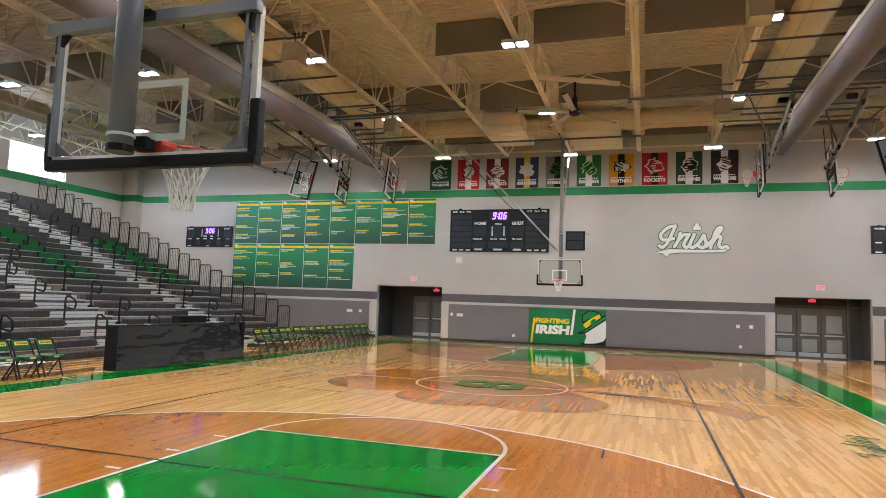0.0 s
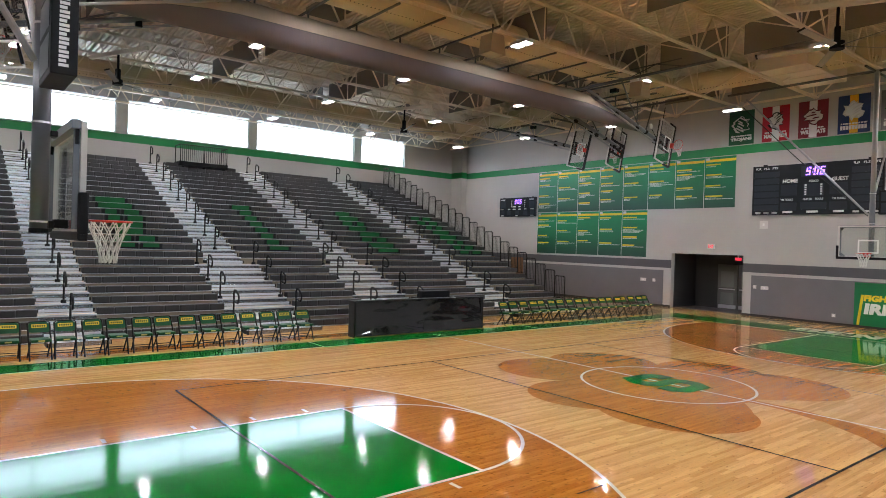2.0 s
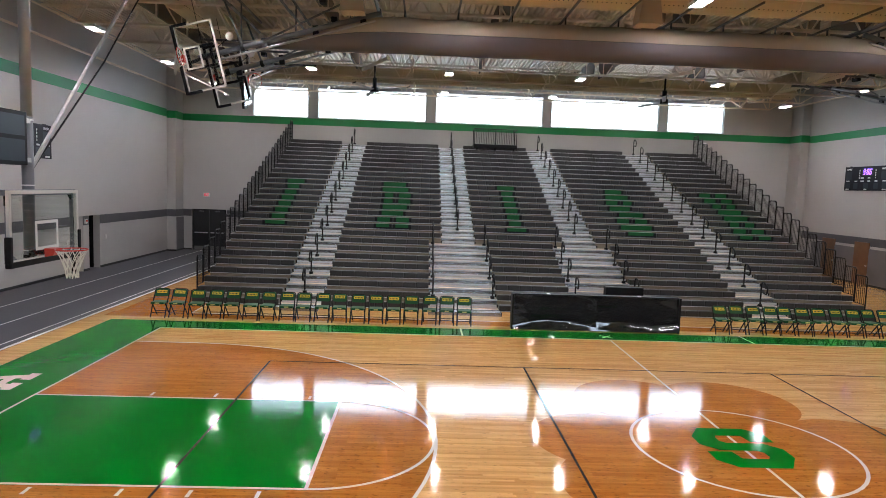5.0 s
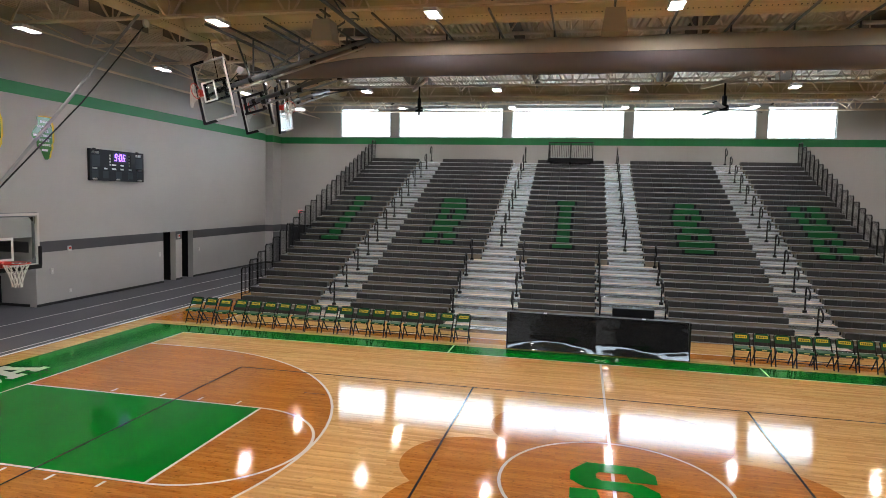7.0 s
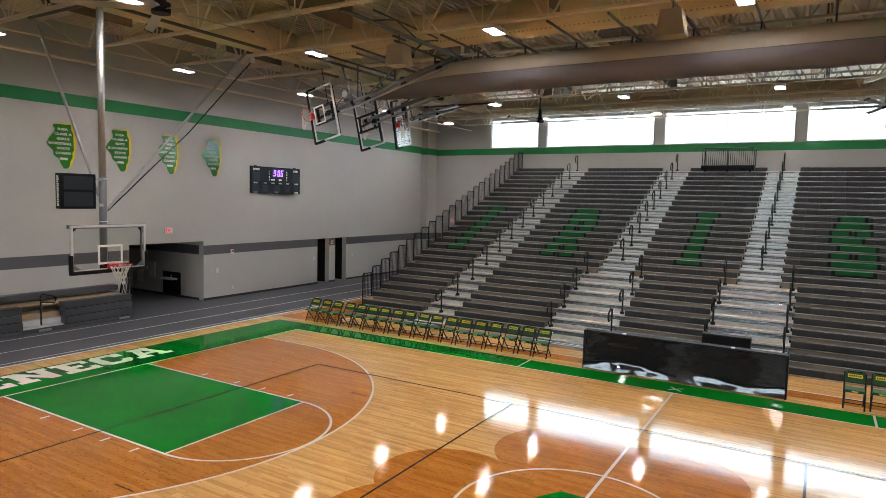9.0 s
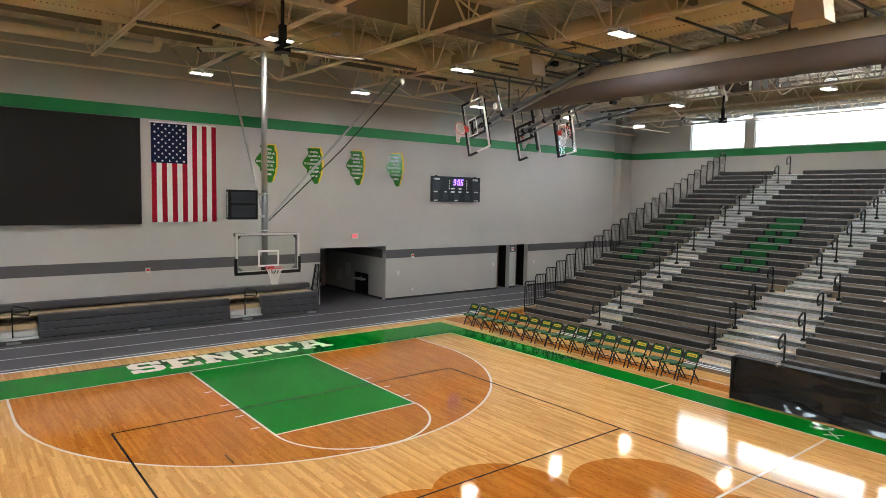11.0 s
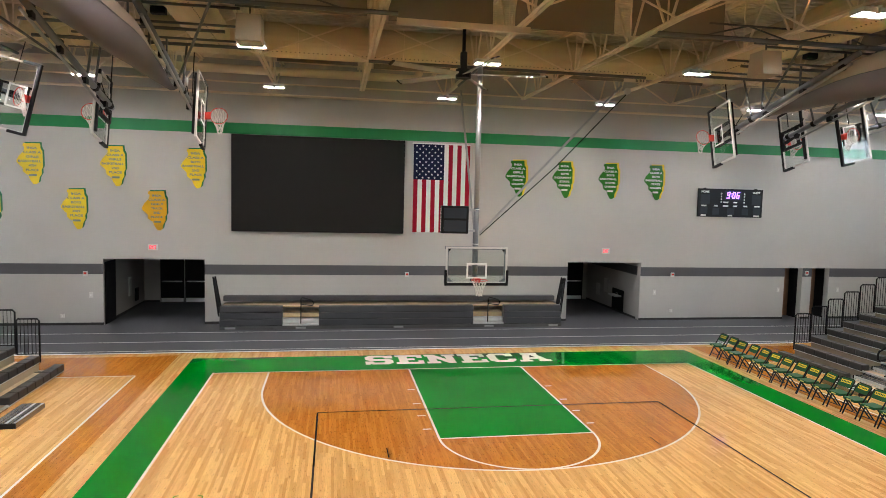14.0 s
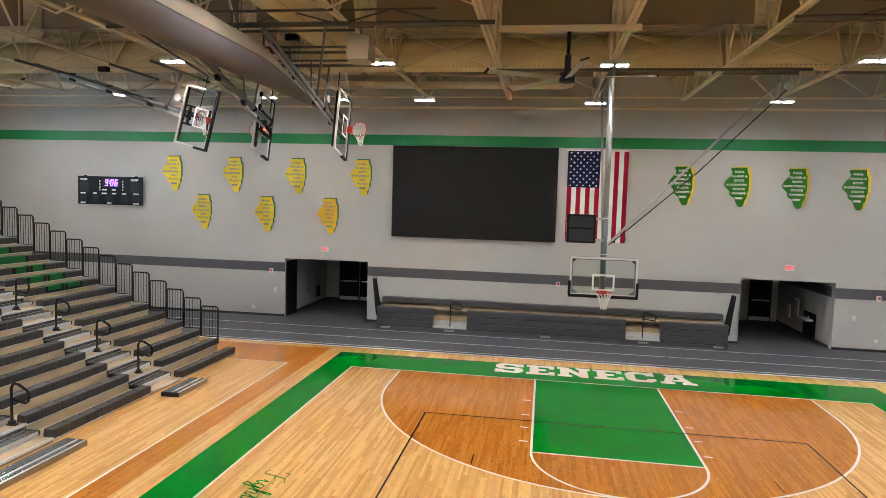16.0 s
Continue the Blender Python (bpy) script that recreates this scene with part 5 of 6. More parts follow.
# bridging struts and sprinkler pipes
for y, z, r in ((-19.6, 9.22, 0.05), (16.6, 9.8, 0.05), (-17.2, 9.25, 0.03)):
    o = part("sprinkler_pipe", Shape().tube([(WEST, y, z), (EAST, y, z)], r, 8), STEEL)
    tagged(o, "cream painted pipe running across the hall under the roof", "pipe", "roof pipes")
o = part("supply_pipe", Shape().tube([(EAST, -19.0, 10.02), (1.15, -19.0, 10.02), (0.95, -19.0, 10.08), (0.88, -19.0, 10.25), (0.88, -19.0, 10.5)], 0.16, 14), STEEL, smooth=True)
tagged(o, "thick cream painted pipe with an elbow under the roof", "pipe", "roof pipes")
for y in (-12.3, -6.2, 0.2, 6.2, 11.6):
    s = Shape()
    for a, b in zip(JOISTS, JOISTS[1:]):
        s.beam((a, y, 9.2), (b, y, 10.42), 0.035).beam((a, y + 0.05, 10.42), (b, y + 0.05, 9.2), 0.035)
    tagged(part("trim_roof_bridging", s, STEEL), "cream cross bracing between the joists", "bracing", kind="structure")


# ---- fans ----
def ceiling_fan():
    t = thing("ceiling_fan", "large five-bladed grey ceiling fan on a black downrod", "fan", "ceiling fans")
    part("downrod", Shape().tube([(0, 0, 0.15), (0, 0, 1.0)], 0.04, 10).soft(-0.07, 0.07, -0.07, 0.07, 0.1, 0.5, 0.02), BLACK, t)
    part("beam", Shape().soft(-1.5, 1.5, -0.06, 0.06, 0.99, 1.13, 0.01), STEEL, t)
    part("hub", Shape().tube([(0, 0, -0.07), (0, 0, -0.02), (0, 0, 0.08), (0, 0, 0.12)], 0.17, 18), BLACK, t)
    for k in range(5):
        a = radians(26 + 72 * k)
        d, p = Vector((math.cos(a), math.sin(a), 0)), Vector((-math.sin(a), math.cos(a), 0))
        tw = p * 0.075 + Vector((0, 0, 0.025))
        s = Shape().add([d * 0.18 - tw, d * 1.85 - tw, d * 1.85 + tw, d * 0.18 + tw] + [q + Vector((0, 0, 0.018)) for q in (d * 0.18 - tw, d * 1.85 - tw, d * 1.85 + tw, d * 0.18 + tw)],
                        [(3, 2, 1, 0), (4, 5, 6, 7), (0, 1, 5, 4), (1, 2, 6, 5), (2, 3, 7, 6), (3, 0, 4, 7)])
        bl = part("blade", s, BLADE, t)
        part("blade_tip", Shape().beam(d * 1.85 - tw * 1.1 + Vector((0, 0, 0.01)), d * 1.85 + tw * 1.1 + Vector((0, 0, 0.01)), 0.05, 0.03), BLACK, bl)
    return t


fan = ceiling_fan()
fan.matrix_world = pose(1.36, -7.6, 8.06)
for x, y in ((1.3, 5.1), (-16.9, -7.7), (-17.0, 4.6), (16.9, -7.7), (17.0, 4.6)):
    copy_thing(fan, pose(x, y, 8.18, 0, 0, 25))


def roof_speaker():
    t = thing("loudspeaker", "cream wedge loudspeaker hung from the roof", "speaker", "roof loudspeakers")
    part("case", Shape().prism([(-0.3, 0), (0.3, 0), (0.22, 0.55), (-0.22, 0.55)], lambda u, v, d: (d - 0.25, u, v - 0.3), 0.5), SPEAKER, t)
    part("hanger", Shape().beam((0, 0, 0.25), (0, 0, 0.6), 0.03).box(-0.3, 0.3, -0.03, 0.03, 0.44, 0.48), DARKPIPE, t)
    return t


sp = roof_speaker()
sp.matrix_world = pose(-5.9, -7.4, 8.7)
for x, y in ((-5.85, -0.1), (-5.9, 7.2), (5.9, -7.4), (5.9, -0.1), (5.9, 7.2)):
    copy_thing(sp, pose(x, y, 8.7))


# ---- scoreboards ----
SEG = {"0": "abcdef", "1": "bc", "6": "acdefg", "9": "abcfgd"}


def digits(s, txt, u, v, h, place, w):
    """Seven-segment figures from the left end u."""
    for ch in txt:
        if ch == ":":
            for k in (0.3, 0.65):
                s.prism([(u, v + h * k), (u + w, v + h * k), (u + w, v + h * k + w), (u, v + h * k + w)], place, 0.004)
            u += h * 0.2
            continue
        hw = h * 0.5
        for g in SEG[ch]:
            x0, x1, y0, y1 = {"a": (0, hw, h - w, h), "d": (0, hw, 0, w), "g": (0, hw, h / 2 - w / 2, h / 2 + w / 2), "b": (hw - w, hw, h / 2, h), "c": (hw - w, hw, 0, h / 2), "e": (0, w, 0, h / 2), "f": (0, w, h / 2, h)}[g]
            s.prism([(u + x0, v + y0), (u + x1, v + y0), (u + x1, v + y1), (u + x0, v + y1)], place, 0.004)
        u += h * 0.68
    return s


def scoreboard(side, x0, x1, z0, z1, big=False):
    """x0 is the viewer's left end."""
    t = thing("scoreboard", "black wall scoreboard showing a violet time of 9:06", "scoreboard", "wall scoreboards")
    W, H = abs(x1 - x0), z1 - z0
    m = face((x0 + x1) / 2, z0, side)
    at = lambda u, v, d: tuple(m @ Vector((u - W / 2, v, d + 0.12)))
    R = lambda a, b, c, d: [(a * W, c * H), (b * W, c * H), (b * W, d * H), (a * W, d * H)]
    body = Shape().prism(R(0, 1, 0, 1), lambda u, v, d: at(u, v, d - 0.12), 0.12)
    part("case", body, BOARD_GREY, t)
    slots, marks, labels = Shape(), Shape(), []
    if big:
        for col in (0, 1):
            for r in range(6):
                slots.prism(R(0.015 + col * 0.76, 0.225 + col * 0.76, 0.09 + 0.135 * r, 0.20 + 0.135 * r), at, 0.004)
            for k in range(3):
                labels.append((("PLYR", "FLS", "PTS")[k], 0.05 + col * 0.76 + 0.07 * k, 0.945, 0.045))
                marks.prism(R(0.03 + col * 0.76 + 0.07 * k, 0.075 + col * 0.76 + 0.07 * k, 0.025, 0.06), at, 0.005)
        for a, b, c, d in ((0.24, 0.37, 0.38, 0.60), (0.62, 0.75, 0.38, 0.60), (0.24, 0.37, 0.08, 0.24), (0.62, 0.75, 0.08, 0.24), (0.42, 0.58, 0.36, 0.60), (0.40, 0.60, 0.10, 0.24), (0.40, 0.60, 0.74, 0.95)):
            slots.prism(R(a, b, c, d), at, 0.004)
        for a, b, c in ((0.26, 0.34, 0.035), (0.45, 0.54, 0.035), (0.65, 0.73, 0.035)):
            marks.prism(R(a, b, c, c + 0.04), at, 0.005)
        for a in (0.43, 0.55):
            for k in range(5):
                marks.prism(R(a, a + 0.016, 0.38 + 0.045 * k, 0.41 + 0.045 * k), at, 0.005)
        labels += [("PERIOD", 0.5, 0.65, 0.07), ("TM FOULS", 0.29, 0.30, 0.10), ("PLAYER", 0.455, 0.30, 0.07), ("FOULS", 0.545, 0.30, 0.06), ("TM FOULS", 0.69, 0.30, 0.10)]
        names, hd, uh = ((0.25, "HOME"), (0.63, "GUEST")), 0.16 * H, 0.62
        digits_at = (0.435 * W, 0.765 * H)
    else:
        for a, b, c, d in ((0.03, 0.17, 0.45, 0.80), (0.83, 0.97, 0.45, 0.80), (0.03, 0.14, 0.10, 0.34), (0.86, 0.97, 0.10, 0.34), (0.40, 0.66, 0.62, 0.94), (0.22, 0.32, 0.08, 0.32), (0.45, 0.56, 0.08, 0.32), (0.68, 0.78, 0.08, 0.32)):
            slots.prism(R(a, b, c, d), at, 0.004)
        for a, b, c in ((0.04, 0.12, 0.37), (0.24, 0.30, 0.37), (0.38, 0.46, 0.37), (0.54, 0.60, 0.37), (0.70, 0.76, 0.37), (0.87, 0.96, 0.37), (0.04, 0.12, 0.03), (0.46, 0.53, 0.03), (0.87, 0.96, 0.03), (0.38, 0.46, 0.5), (0.54, 0.60, 0.5)):
            marks.prism(R(a, b, c, c + 0.05), at, 0.005)
        for a in (0.34, 0.70):
            for k in range(4):
                marks.prism(R(a, a + 0.018, 0.50 + 0.10 * k, 0.56 + 0.10 * k), at, 0.005)
        names, hd, uh = ((0.03, "HOME"), (0.83, "GUEST")), 0.24 * H, 0.84
        digits_at = (0.425 * W, 0.66 * H)
    for k in range(0, len(slots.f), 6):
        idx = sorted({i for f in slots.f[k:k + 6] for i in f})
        part("display_window", Shape().add([slots.v[i] for i in idx], [tuple(i - idx[0] for i in f) for f in slots.f[k:k + 6]]), BOARD_SLOT, t)
    tagged(part("label_marking", marks, WHITE, t), kind="stuff")
    tagged(part("clock_readout", digits(Shape(), "9:06", digits_at[0], digits_at[1], hd, lambda u, v, d: at(u + 0.16 * (v - digits_at[1]), v, d + 0.006), hd * 0.15), DIGITS, t, "violet lit time digits"), kind="stuff")
    for body, u, v, w in labels:
        words("label_word", body, 0.2, WHITE, m @ pose(u * W - W / 2, v * H, 0.126), t, width=w * W, height=0.042 * H, depth=0.004, bold=0.004)
    for u, b in names:
        words("team_word", b, 0.2, WHITE, m @ pose((u + 0.065) * W - W / 2, (uh + 0.05) * H, 0.126), t, width=0.12 * W, height=0.075 * H, depth=0.004, bold=0.006)
    for u in (0.1, 0.9):
        part("bracket", Shape().prism(R(u - 0.015, u + 0.015, 1.0, 1.03), lambda a, b, d: at(a, b, d - 0.12), 0.08), BLACK, t)


scoreboard(1, -6.47, -1.2, 4.69, 6.93, True)
scoreboard(1, -23.46, -20.2, 4.85, 6.09)
scoreboard(1, 13.0, 16.25, 4.75, 6.0)
scoreboard(-1, -12.27, -15.5, 4.80, 6.09)
scoreboard(-1, 23.3, 20.05, 4.77, 6.07)

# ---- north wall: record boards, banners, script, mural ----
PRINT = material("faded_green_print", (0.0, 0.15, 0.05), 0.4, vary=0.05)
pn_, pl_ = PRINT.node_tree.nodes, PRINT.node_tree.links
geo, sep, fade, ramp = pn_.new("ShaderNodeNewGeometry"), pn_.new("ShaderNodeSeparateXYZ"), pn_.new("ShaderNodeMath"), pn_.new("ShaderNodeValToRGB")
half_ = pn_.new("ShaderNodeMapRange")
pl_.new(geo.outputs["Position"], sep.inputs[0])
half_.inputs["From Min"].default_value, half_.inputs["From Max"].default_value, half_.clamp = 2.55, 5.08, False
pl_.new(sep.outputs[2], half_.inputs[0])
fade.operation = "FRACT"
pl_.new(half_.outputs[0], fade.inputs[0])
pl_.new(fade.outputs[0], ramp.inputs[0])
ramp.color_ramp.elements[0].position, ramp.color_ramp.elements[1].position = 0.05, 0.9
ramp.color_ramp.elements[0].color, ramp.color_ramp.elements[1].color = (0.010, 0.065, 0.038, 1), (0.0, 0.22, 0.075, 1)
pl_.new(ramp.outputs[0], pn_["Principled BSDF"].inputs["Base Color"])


def record_board(x0, x1, z0, z1, seed):
    rng = random.Random(seed)
    t = thing("record_board", "tall green honour board with yellow headings and small white writing", "sign", "honour boards")
    W, H = x1 - x0, z1 - z0
    at = lambda u, v, d: (x0 + u, NORTH - 0.03 - d, z0 + v)
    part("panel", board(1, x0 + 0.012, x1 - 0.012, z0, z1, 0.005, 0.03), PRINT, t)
    part("edge", board(1, x0 - 0.012, x0 + 0.010, z0, z1, 0.005, 0.034), PALE, t)
    R = lambda a, b, c, d: [(a * W, c * H), (b * W, c * H), (b * W, d * H), (a * W, d * H)]
    w = Shape()
    part("heading", Shape().prism(R(0.04, 1.0, 0.905, 0.955), at, 0.004), YELLOW, t)
    w.prism(R(0.04, 0.16, 0.94, 0.985), at, 0.006)
    for v in (0.80, 0.64, 0.42, 0.21) if rng.random() < 0.5 else (0.81, 0.56, 0.30):
        v += rng.uniform(-0.04, 0.04)
        part("heading", Shape().prism(R(0.05, rng.uniform(0.5, 0.62), v, v + 0.028), at, 0.004), YELLOW, t)
        for k in range(rng.choice((1, 1, 2, 2, 4))):
            n = rng.uniform(0.3, 0.97)
            u = 0.05
            while u < n:
                e = min(u + rng.uniform(0.04, 0.12), n)
                w.prism(R(u, e, v - 0.028 - 0.022 * k, v - 0.016 - 0.022 * k), at, 0.003)
                u = e + 0.012
    tagged(part("small_writing", w, PALE, t), kind="stuff")


XB = [-20.05 + 1.589 * k for k in range(9)]
for k in range(8):
    record_board(XB[k], XB[k + 1], 5.10, 7.58, k + 1)
for k in range(5):
    record_board(XB[k], XB[k + 1], 2.55, 5.06, k + 21)

MAROON = material("maroon_ink", (0.10, 0.008, 0.02), 0.7, vary=0.08)
BANNERS = [  # cloth, stripe, emblem outline, emblem fill, team word
    ((0.005, 0.07, 0.03), None, PALE, None, "TROJANS"), ((0.42, 0.012, 0.03), FLAG_WHITE, BLACK, PALE, "MALLARDS"), ((0.17, 0.008, 0.022), FLAG_WHITE, MAROON, PALE, "WILDCATS"),
    ((0.015, 0.035, 0.13), ORANGE, PALE, FLAG_WHITE, ""), ((0.19, 0.175, 0.19), BLACK, PLAQUE_GREEN, BLACK, ""), ((0.015, 0.14, 0.03), FLAG_WHITE, PALE, PLAQUE_GREEN, ""),
    ((0.60, 0.27, 0.012), BLACK, BLACK, PALE, "PANTHERS"), ((0.38, 0.008, 0.022), BLACK, PALE, None, "ROCKETS"), ((0.010, 0.045, 0.028), PALE, PALE, BLACK, "BRUINS"), ((0.014, 0.008, 0.014), FLAG_WHITE, MAROON, FLAG_WHITE, "WARRIORS")]
for k, (c, stripe_mat, rim_mat, fill_mat, word) in enumerate(BANNERS):
    x0 = -7.75 + 1.578 * k
    cloth = material("banner_cloth", c, 0.8, vary=0.12)
    t = thing("banner", "coloured cloth team banner with an emblem, hung high on the wall", "banner", "team banners")
    part("cloth", board(1, x0, x0 + 1.2, 8.06, 9.66, 0.01, 0.022), cloth, t)
    if stripe_mat:
        part("centre_stripe", board(1, x0 + 0.44, x0 + 0.76, 8.07, 9.65, 0.0225, 0.026), stripe_mat, t)
    rng = random.Random(k + 40)
    at = lambda u, v, d: (x0 + 0.6 + u, NORTH - 0.0265 - d, 9.0 + v)
    blob = [(0.46 * rng.uniform(0.55, 1.1) * math.cos(radians(a)), 0.42 * rng.uniform(0.55, 1.1) * math.sin(radians(a))) for a in range(0, 360, 18)]
    part("emblem", Shape().prism(blob, at, 0.002), rim_mat, t)
    inner = [(u * rng.uniform(0.78, 0.92) + 0.02, v * rng.uniform(0.78, 0.92)) for u, v in blob]
    part("emblem", Shape().prism(inner, lambda u, v, d: at(u, v, d + 0.0025), 0.002), fill_mat or cloth, t)
    slant = rng.uniform(-0.5, 0.7)
    for q in range(5):
        cx, cy, half_w = rng.uniform(-0.14, 0.14), -0.24 + 0.12 * q, rng.uniform(0.08, 0.24)
        mark = [(cx - half_w, cy - slant * half_w), (cx + half_w * 0.8, cy + slant * half_w - 0.03), (cx + half_w, cy + slant * half_w + 0.02), (cx, cy + 0.05), (cx - half_w * 0.7, cy - slant * half_w + 0.05)]
        part("emblem", Shape().prism(mark, lambda u, v, d: at(u, v, d + 0.005 + 0.001 * q), 0.002), rim_mat, t)
    s = Shape()
    u = x0 + 0.12
    while u < x0 + 1.0:
        w = rng.uniform(0.05, 0.12)
        s.box(u, u + w, NORTH - 0.031, NORTH - 0.0265, 8.44, 8.50)
        u += w + 0.025
    if word:
        words("team_word", word, 0.2, FLAG_WHITE, pose(x0 + 0.6, NORTH - 0.029, 8.305, 90, 0, 0), t, width=1.02, height=0.19, depth=0.004, bold=0.012)
    else:
        for q in range(9):
            s.box(x0 + 0.10 + 0.112 * q, x0 + 0.19 + 0.112 * q, NORTH - 0.031, NORTH - 0.0265, 8.22, 8.39)
    tagged(part("name_marking", s, FLAG_WHITE, t), kind="stuff")


def spline(pts, n=10):
    """A smooth line through points."""
    P = [Vector(p) for p in pts]
    P = [P[0] * 2 - P[1]] + P + [P[-1] * 2 - P[-2]]
    out = []
    for i in range(1, len(P) - 2):
        for k in range(n):
            t = k / n
            a, b, c, d = P[i - 1:i + 3]
            out.append(0.5 * (2 * b + (c - a) * t + (2 * a - 5 * b + 4 * c - d) * t * t + (3 * b - a - 3 * c + d) * t ** 3))
    return out + [P[-2]]


STROKES = [
    [(0.92, 1.31), (0.65, 1.26), (0.38, 1.07), (0.24, 0.84), (0.32, 0.65), (0.56, 0.63), (0.84, 0.70)],
    [(0.91, 1.29), (0.79, 1.02), (0.66, 0.70), (0.50, 0.42), (0.32, 0.27), (0.17, 0.34)],
    [(1.13, 0.95), (1.09, 0.74), (0.97, 0.46), (0.87, 0.30)],
    [(1.08, 0.66), (1.29, 0.87), (1.53, 0.89)],
    [(1.52, 0.88), (1.38, 0.62), (1.29, 0.39), (1.41, 0.27), (1.56, 0.39)],
    [(1.76, 0.89), (1.63, 0.58), (1.56, 0.36), (1.68, 0.26), (1.85, 0.38)],
    [(1.83, 0.34), (2.03, 0.58), (2.18, 0.87), (2.23, 0.68), (2.29, 0.46), (2.16, 0.27), (1.97, 0.31)],
    [(2.30, 0.33), (2.62, 0.70), (2.86, 1.00), (2.97, 1.21), (2.84, 1.21), (2.69, 0.98), (2.58, 0.62), (2.48, 0.27)],
    [(2.54, 0.47), (2.74, 0.76), (2.92, 0.79), (2.89, 0.58), (2.84, 0.38), (2.97, 0.27), (3.16, 0.33), (3.24, 0.25)],
]
t = thing("script_sign", "white script word with a dark green edge and underline", "sign")
for nm, mat, r, d in (("outline", PANEL_GREEN, 0.118, 0.012), ("script_letter", WHITE, 0.076, 0.03)):
    for st in STROKES:
        s = Shape()
        line = spline([(u, v, 0) for u, v in st])
        for p in line[::2]:
            s.prism([(p.x + r * math.cos(radians(a)), p.y + r * math.sin(radians(a))) for a in range(0, 360, 45)], lambda u, v, w: (3.95 + u, NORTH - w - 0.002 - (0.02 if r < 0.1 else 0), 4.72 + v), d + 0.0004 * len(s.v) / 16)
        for p, q in zip(line, line[1:]):
            e = (q - p).normalized().cross(Vector((0, 0, 1))) * r
            s.prism([tuple(v)[:2] for v in (p - e, q - e, q + e, p + e)], lambda u, v, w: (3.95 + u, NORTH - w - 0.003 - (0.02 if r < 0.1 else 0), 4.72 + v), d + 0.0002 * len(s.v) / 16)
        part(nm, s, mat, t)
    g = 0.04 if r > 0.1 else 0
    part("underline", Shape().prism([(0.02 - g, 0.03 + g * 0.4), (0.66, 0.19 + g), (1.8, 0.16 + g), (3.06, 0.18 + g), (3.22 + g, 0.22), (3.10, 0.05 - g), (1.9, 0.03 - g), (1.1, 0.02 - g), (0.64, -0.04 - g), (0.54, -0.20 - g), (0.33, -0.03 - g)], lambda u, v, w: (3.95 + u, NORTH - w - 0.0025 - (0.012 if r < 0.1 else 0), 4.72 + v), d), mat, t)
    clover = Shape()
    for a in (90, 210, 330):
        cx, cy = 1.88 + 0.1 * math.cos(radians(a)), 1.24 + 0.1 * math.sin(radians(a))
        clover.prism([(cx + (0.1 + g * 0.7) * math.cos(radians(b)), cy + (0.1 + g * 0.7) * math.sin(radians(b))) for b in range(0, 360, 30)], lambda u, v, w: (3.95 + u, NORTH - w - 0.0028 - (0.012 if r < 0.1 else 0), 4.72 + v), d + a * 1e-6)
    part("clover_dot", clover, mat, t)

t = thing("wall_mural", "green padded wall panel with yellow and white team lettering", "sign")
part("panel", Shape().soft(-2.15, 1.68, NORTH - 0.062, NORTH - 0.052, 0.1, 1.86, 0.004), PANEL_GREEN, t)
M = lambda u, v: pose(u, NORTH - 0.066, v, 90, 0, 0)
words("lettering_small", "FIGHTING", 0.3, YELLOW, M(-0.95, 1.235), t, width=1.72, height=0.26, depth=0.006, bold=0.018, shear=0.1)
words("lettering_large", "IRISH", 0.5, WHITE, M(-0.93, 0.80), t, width=1.72, height=0.46, depth=0.006, bold=0.028, shear=0.1)
fl = lambda u, v, d: (u, NORTH - 0.063 - d, v)
part("yellow_bar", Shape().prism([(-2.04, 0.12), (-1.94, 0.12), (-1.80, 1.36), (-1.90, 1.36)], fl, 0.004), YELLOW, t)
part("white_bar", Shape().prism([(-0.05, 0.57), (0.07, 0.57), (0.21, 1.84), (0.09, 1.84)], fl, 0.004), WHITE, t)
# plain shapes in the emblem's colours
EMBLEM = [
    (WHITE, [(0.66, 0.77), (1.672, 1.37), (1.672, 0.45), (1.55, 0.33), (1.16, 0.21), (0.64, 0.19), (0.74, 0.53)]),
    (BLACK, [(0.50, 0.12), (0.50, 0.24), (0.66, 0.19), (1.16, 0.21), (1.55, 0.33), (1.672, 0.5), (1.672, 0.12)]),
    (BLACK, [(0.54, 1.22), (0.50, 1.58), (0.84, 1.825), (1.18, 1.80), (1.40, 1.70), (1.50, 1.44), (0.68, 0.87)]),
    (GREEN, [(0.58, 1.25), (0.55, 1.56), (0.86, 1.78), (1.16, 1.75), (1.30, 1.68), (0.98, 1.46)]),
    (YELLOW, [(0.57, 1.13), (0.69, 0.92), (1.45, 1.46), (1.35, 1.66), (1.0, 1.46)]),
    (BLACK, [(0.31, 0.71), (0.40, 0.63), (0.72, 0.70), (1.672, 1.36), (1.672, 1.64), (1.5, 1.56), (0.8, 0.97)]),
    (GREEN, [(0.40, 0.71), (0.72, 0.77), (1.672, 1.44), (1.672, 1.57), (1.5, 1.48), (0.8, 0.91)]),
    (PANEL_GREEN, [(0.92, 1.20), (1.02, 1.10), (1.16, 1.22), (1.22, 1.38), (1.08, 1.42), (0.98, 1.34)]),
]
for k, (mat, poly) in enumerate(EMBLEM):
    part("emblem_shape", Shape().prism(poly, fl, 0.004 + 0.0012 * k), mat, t)

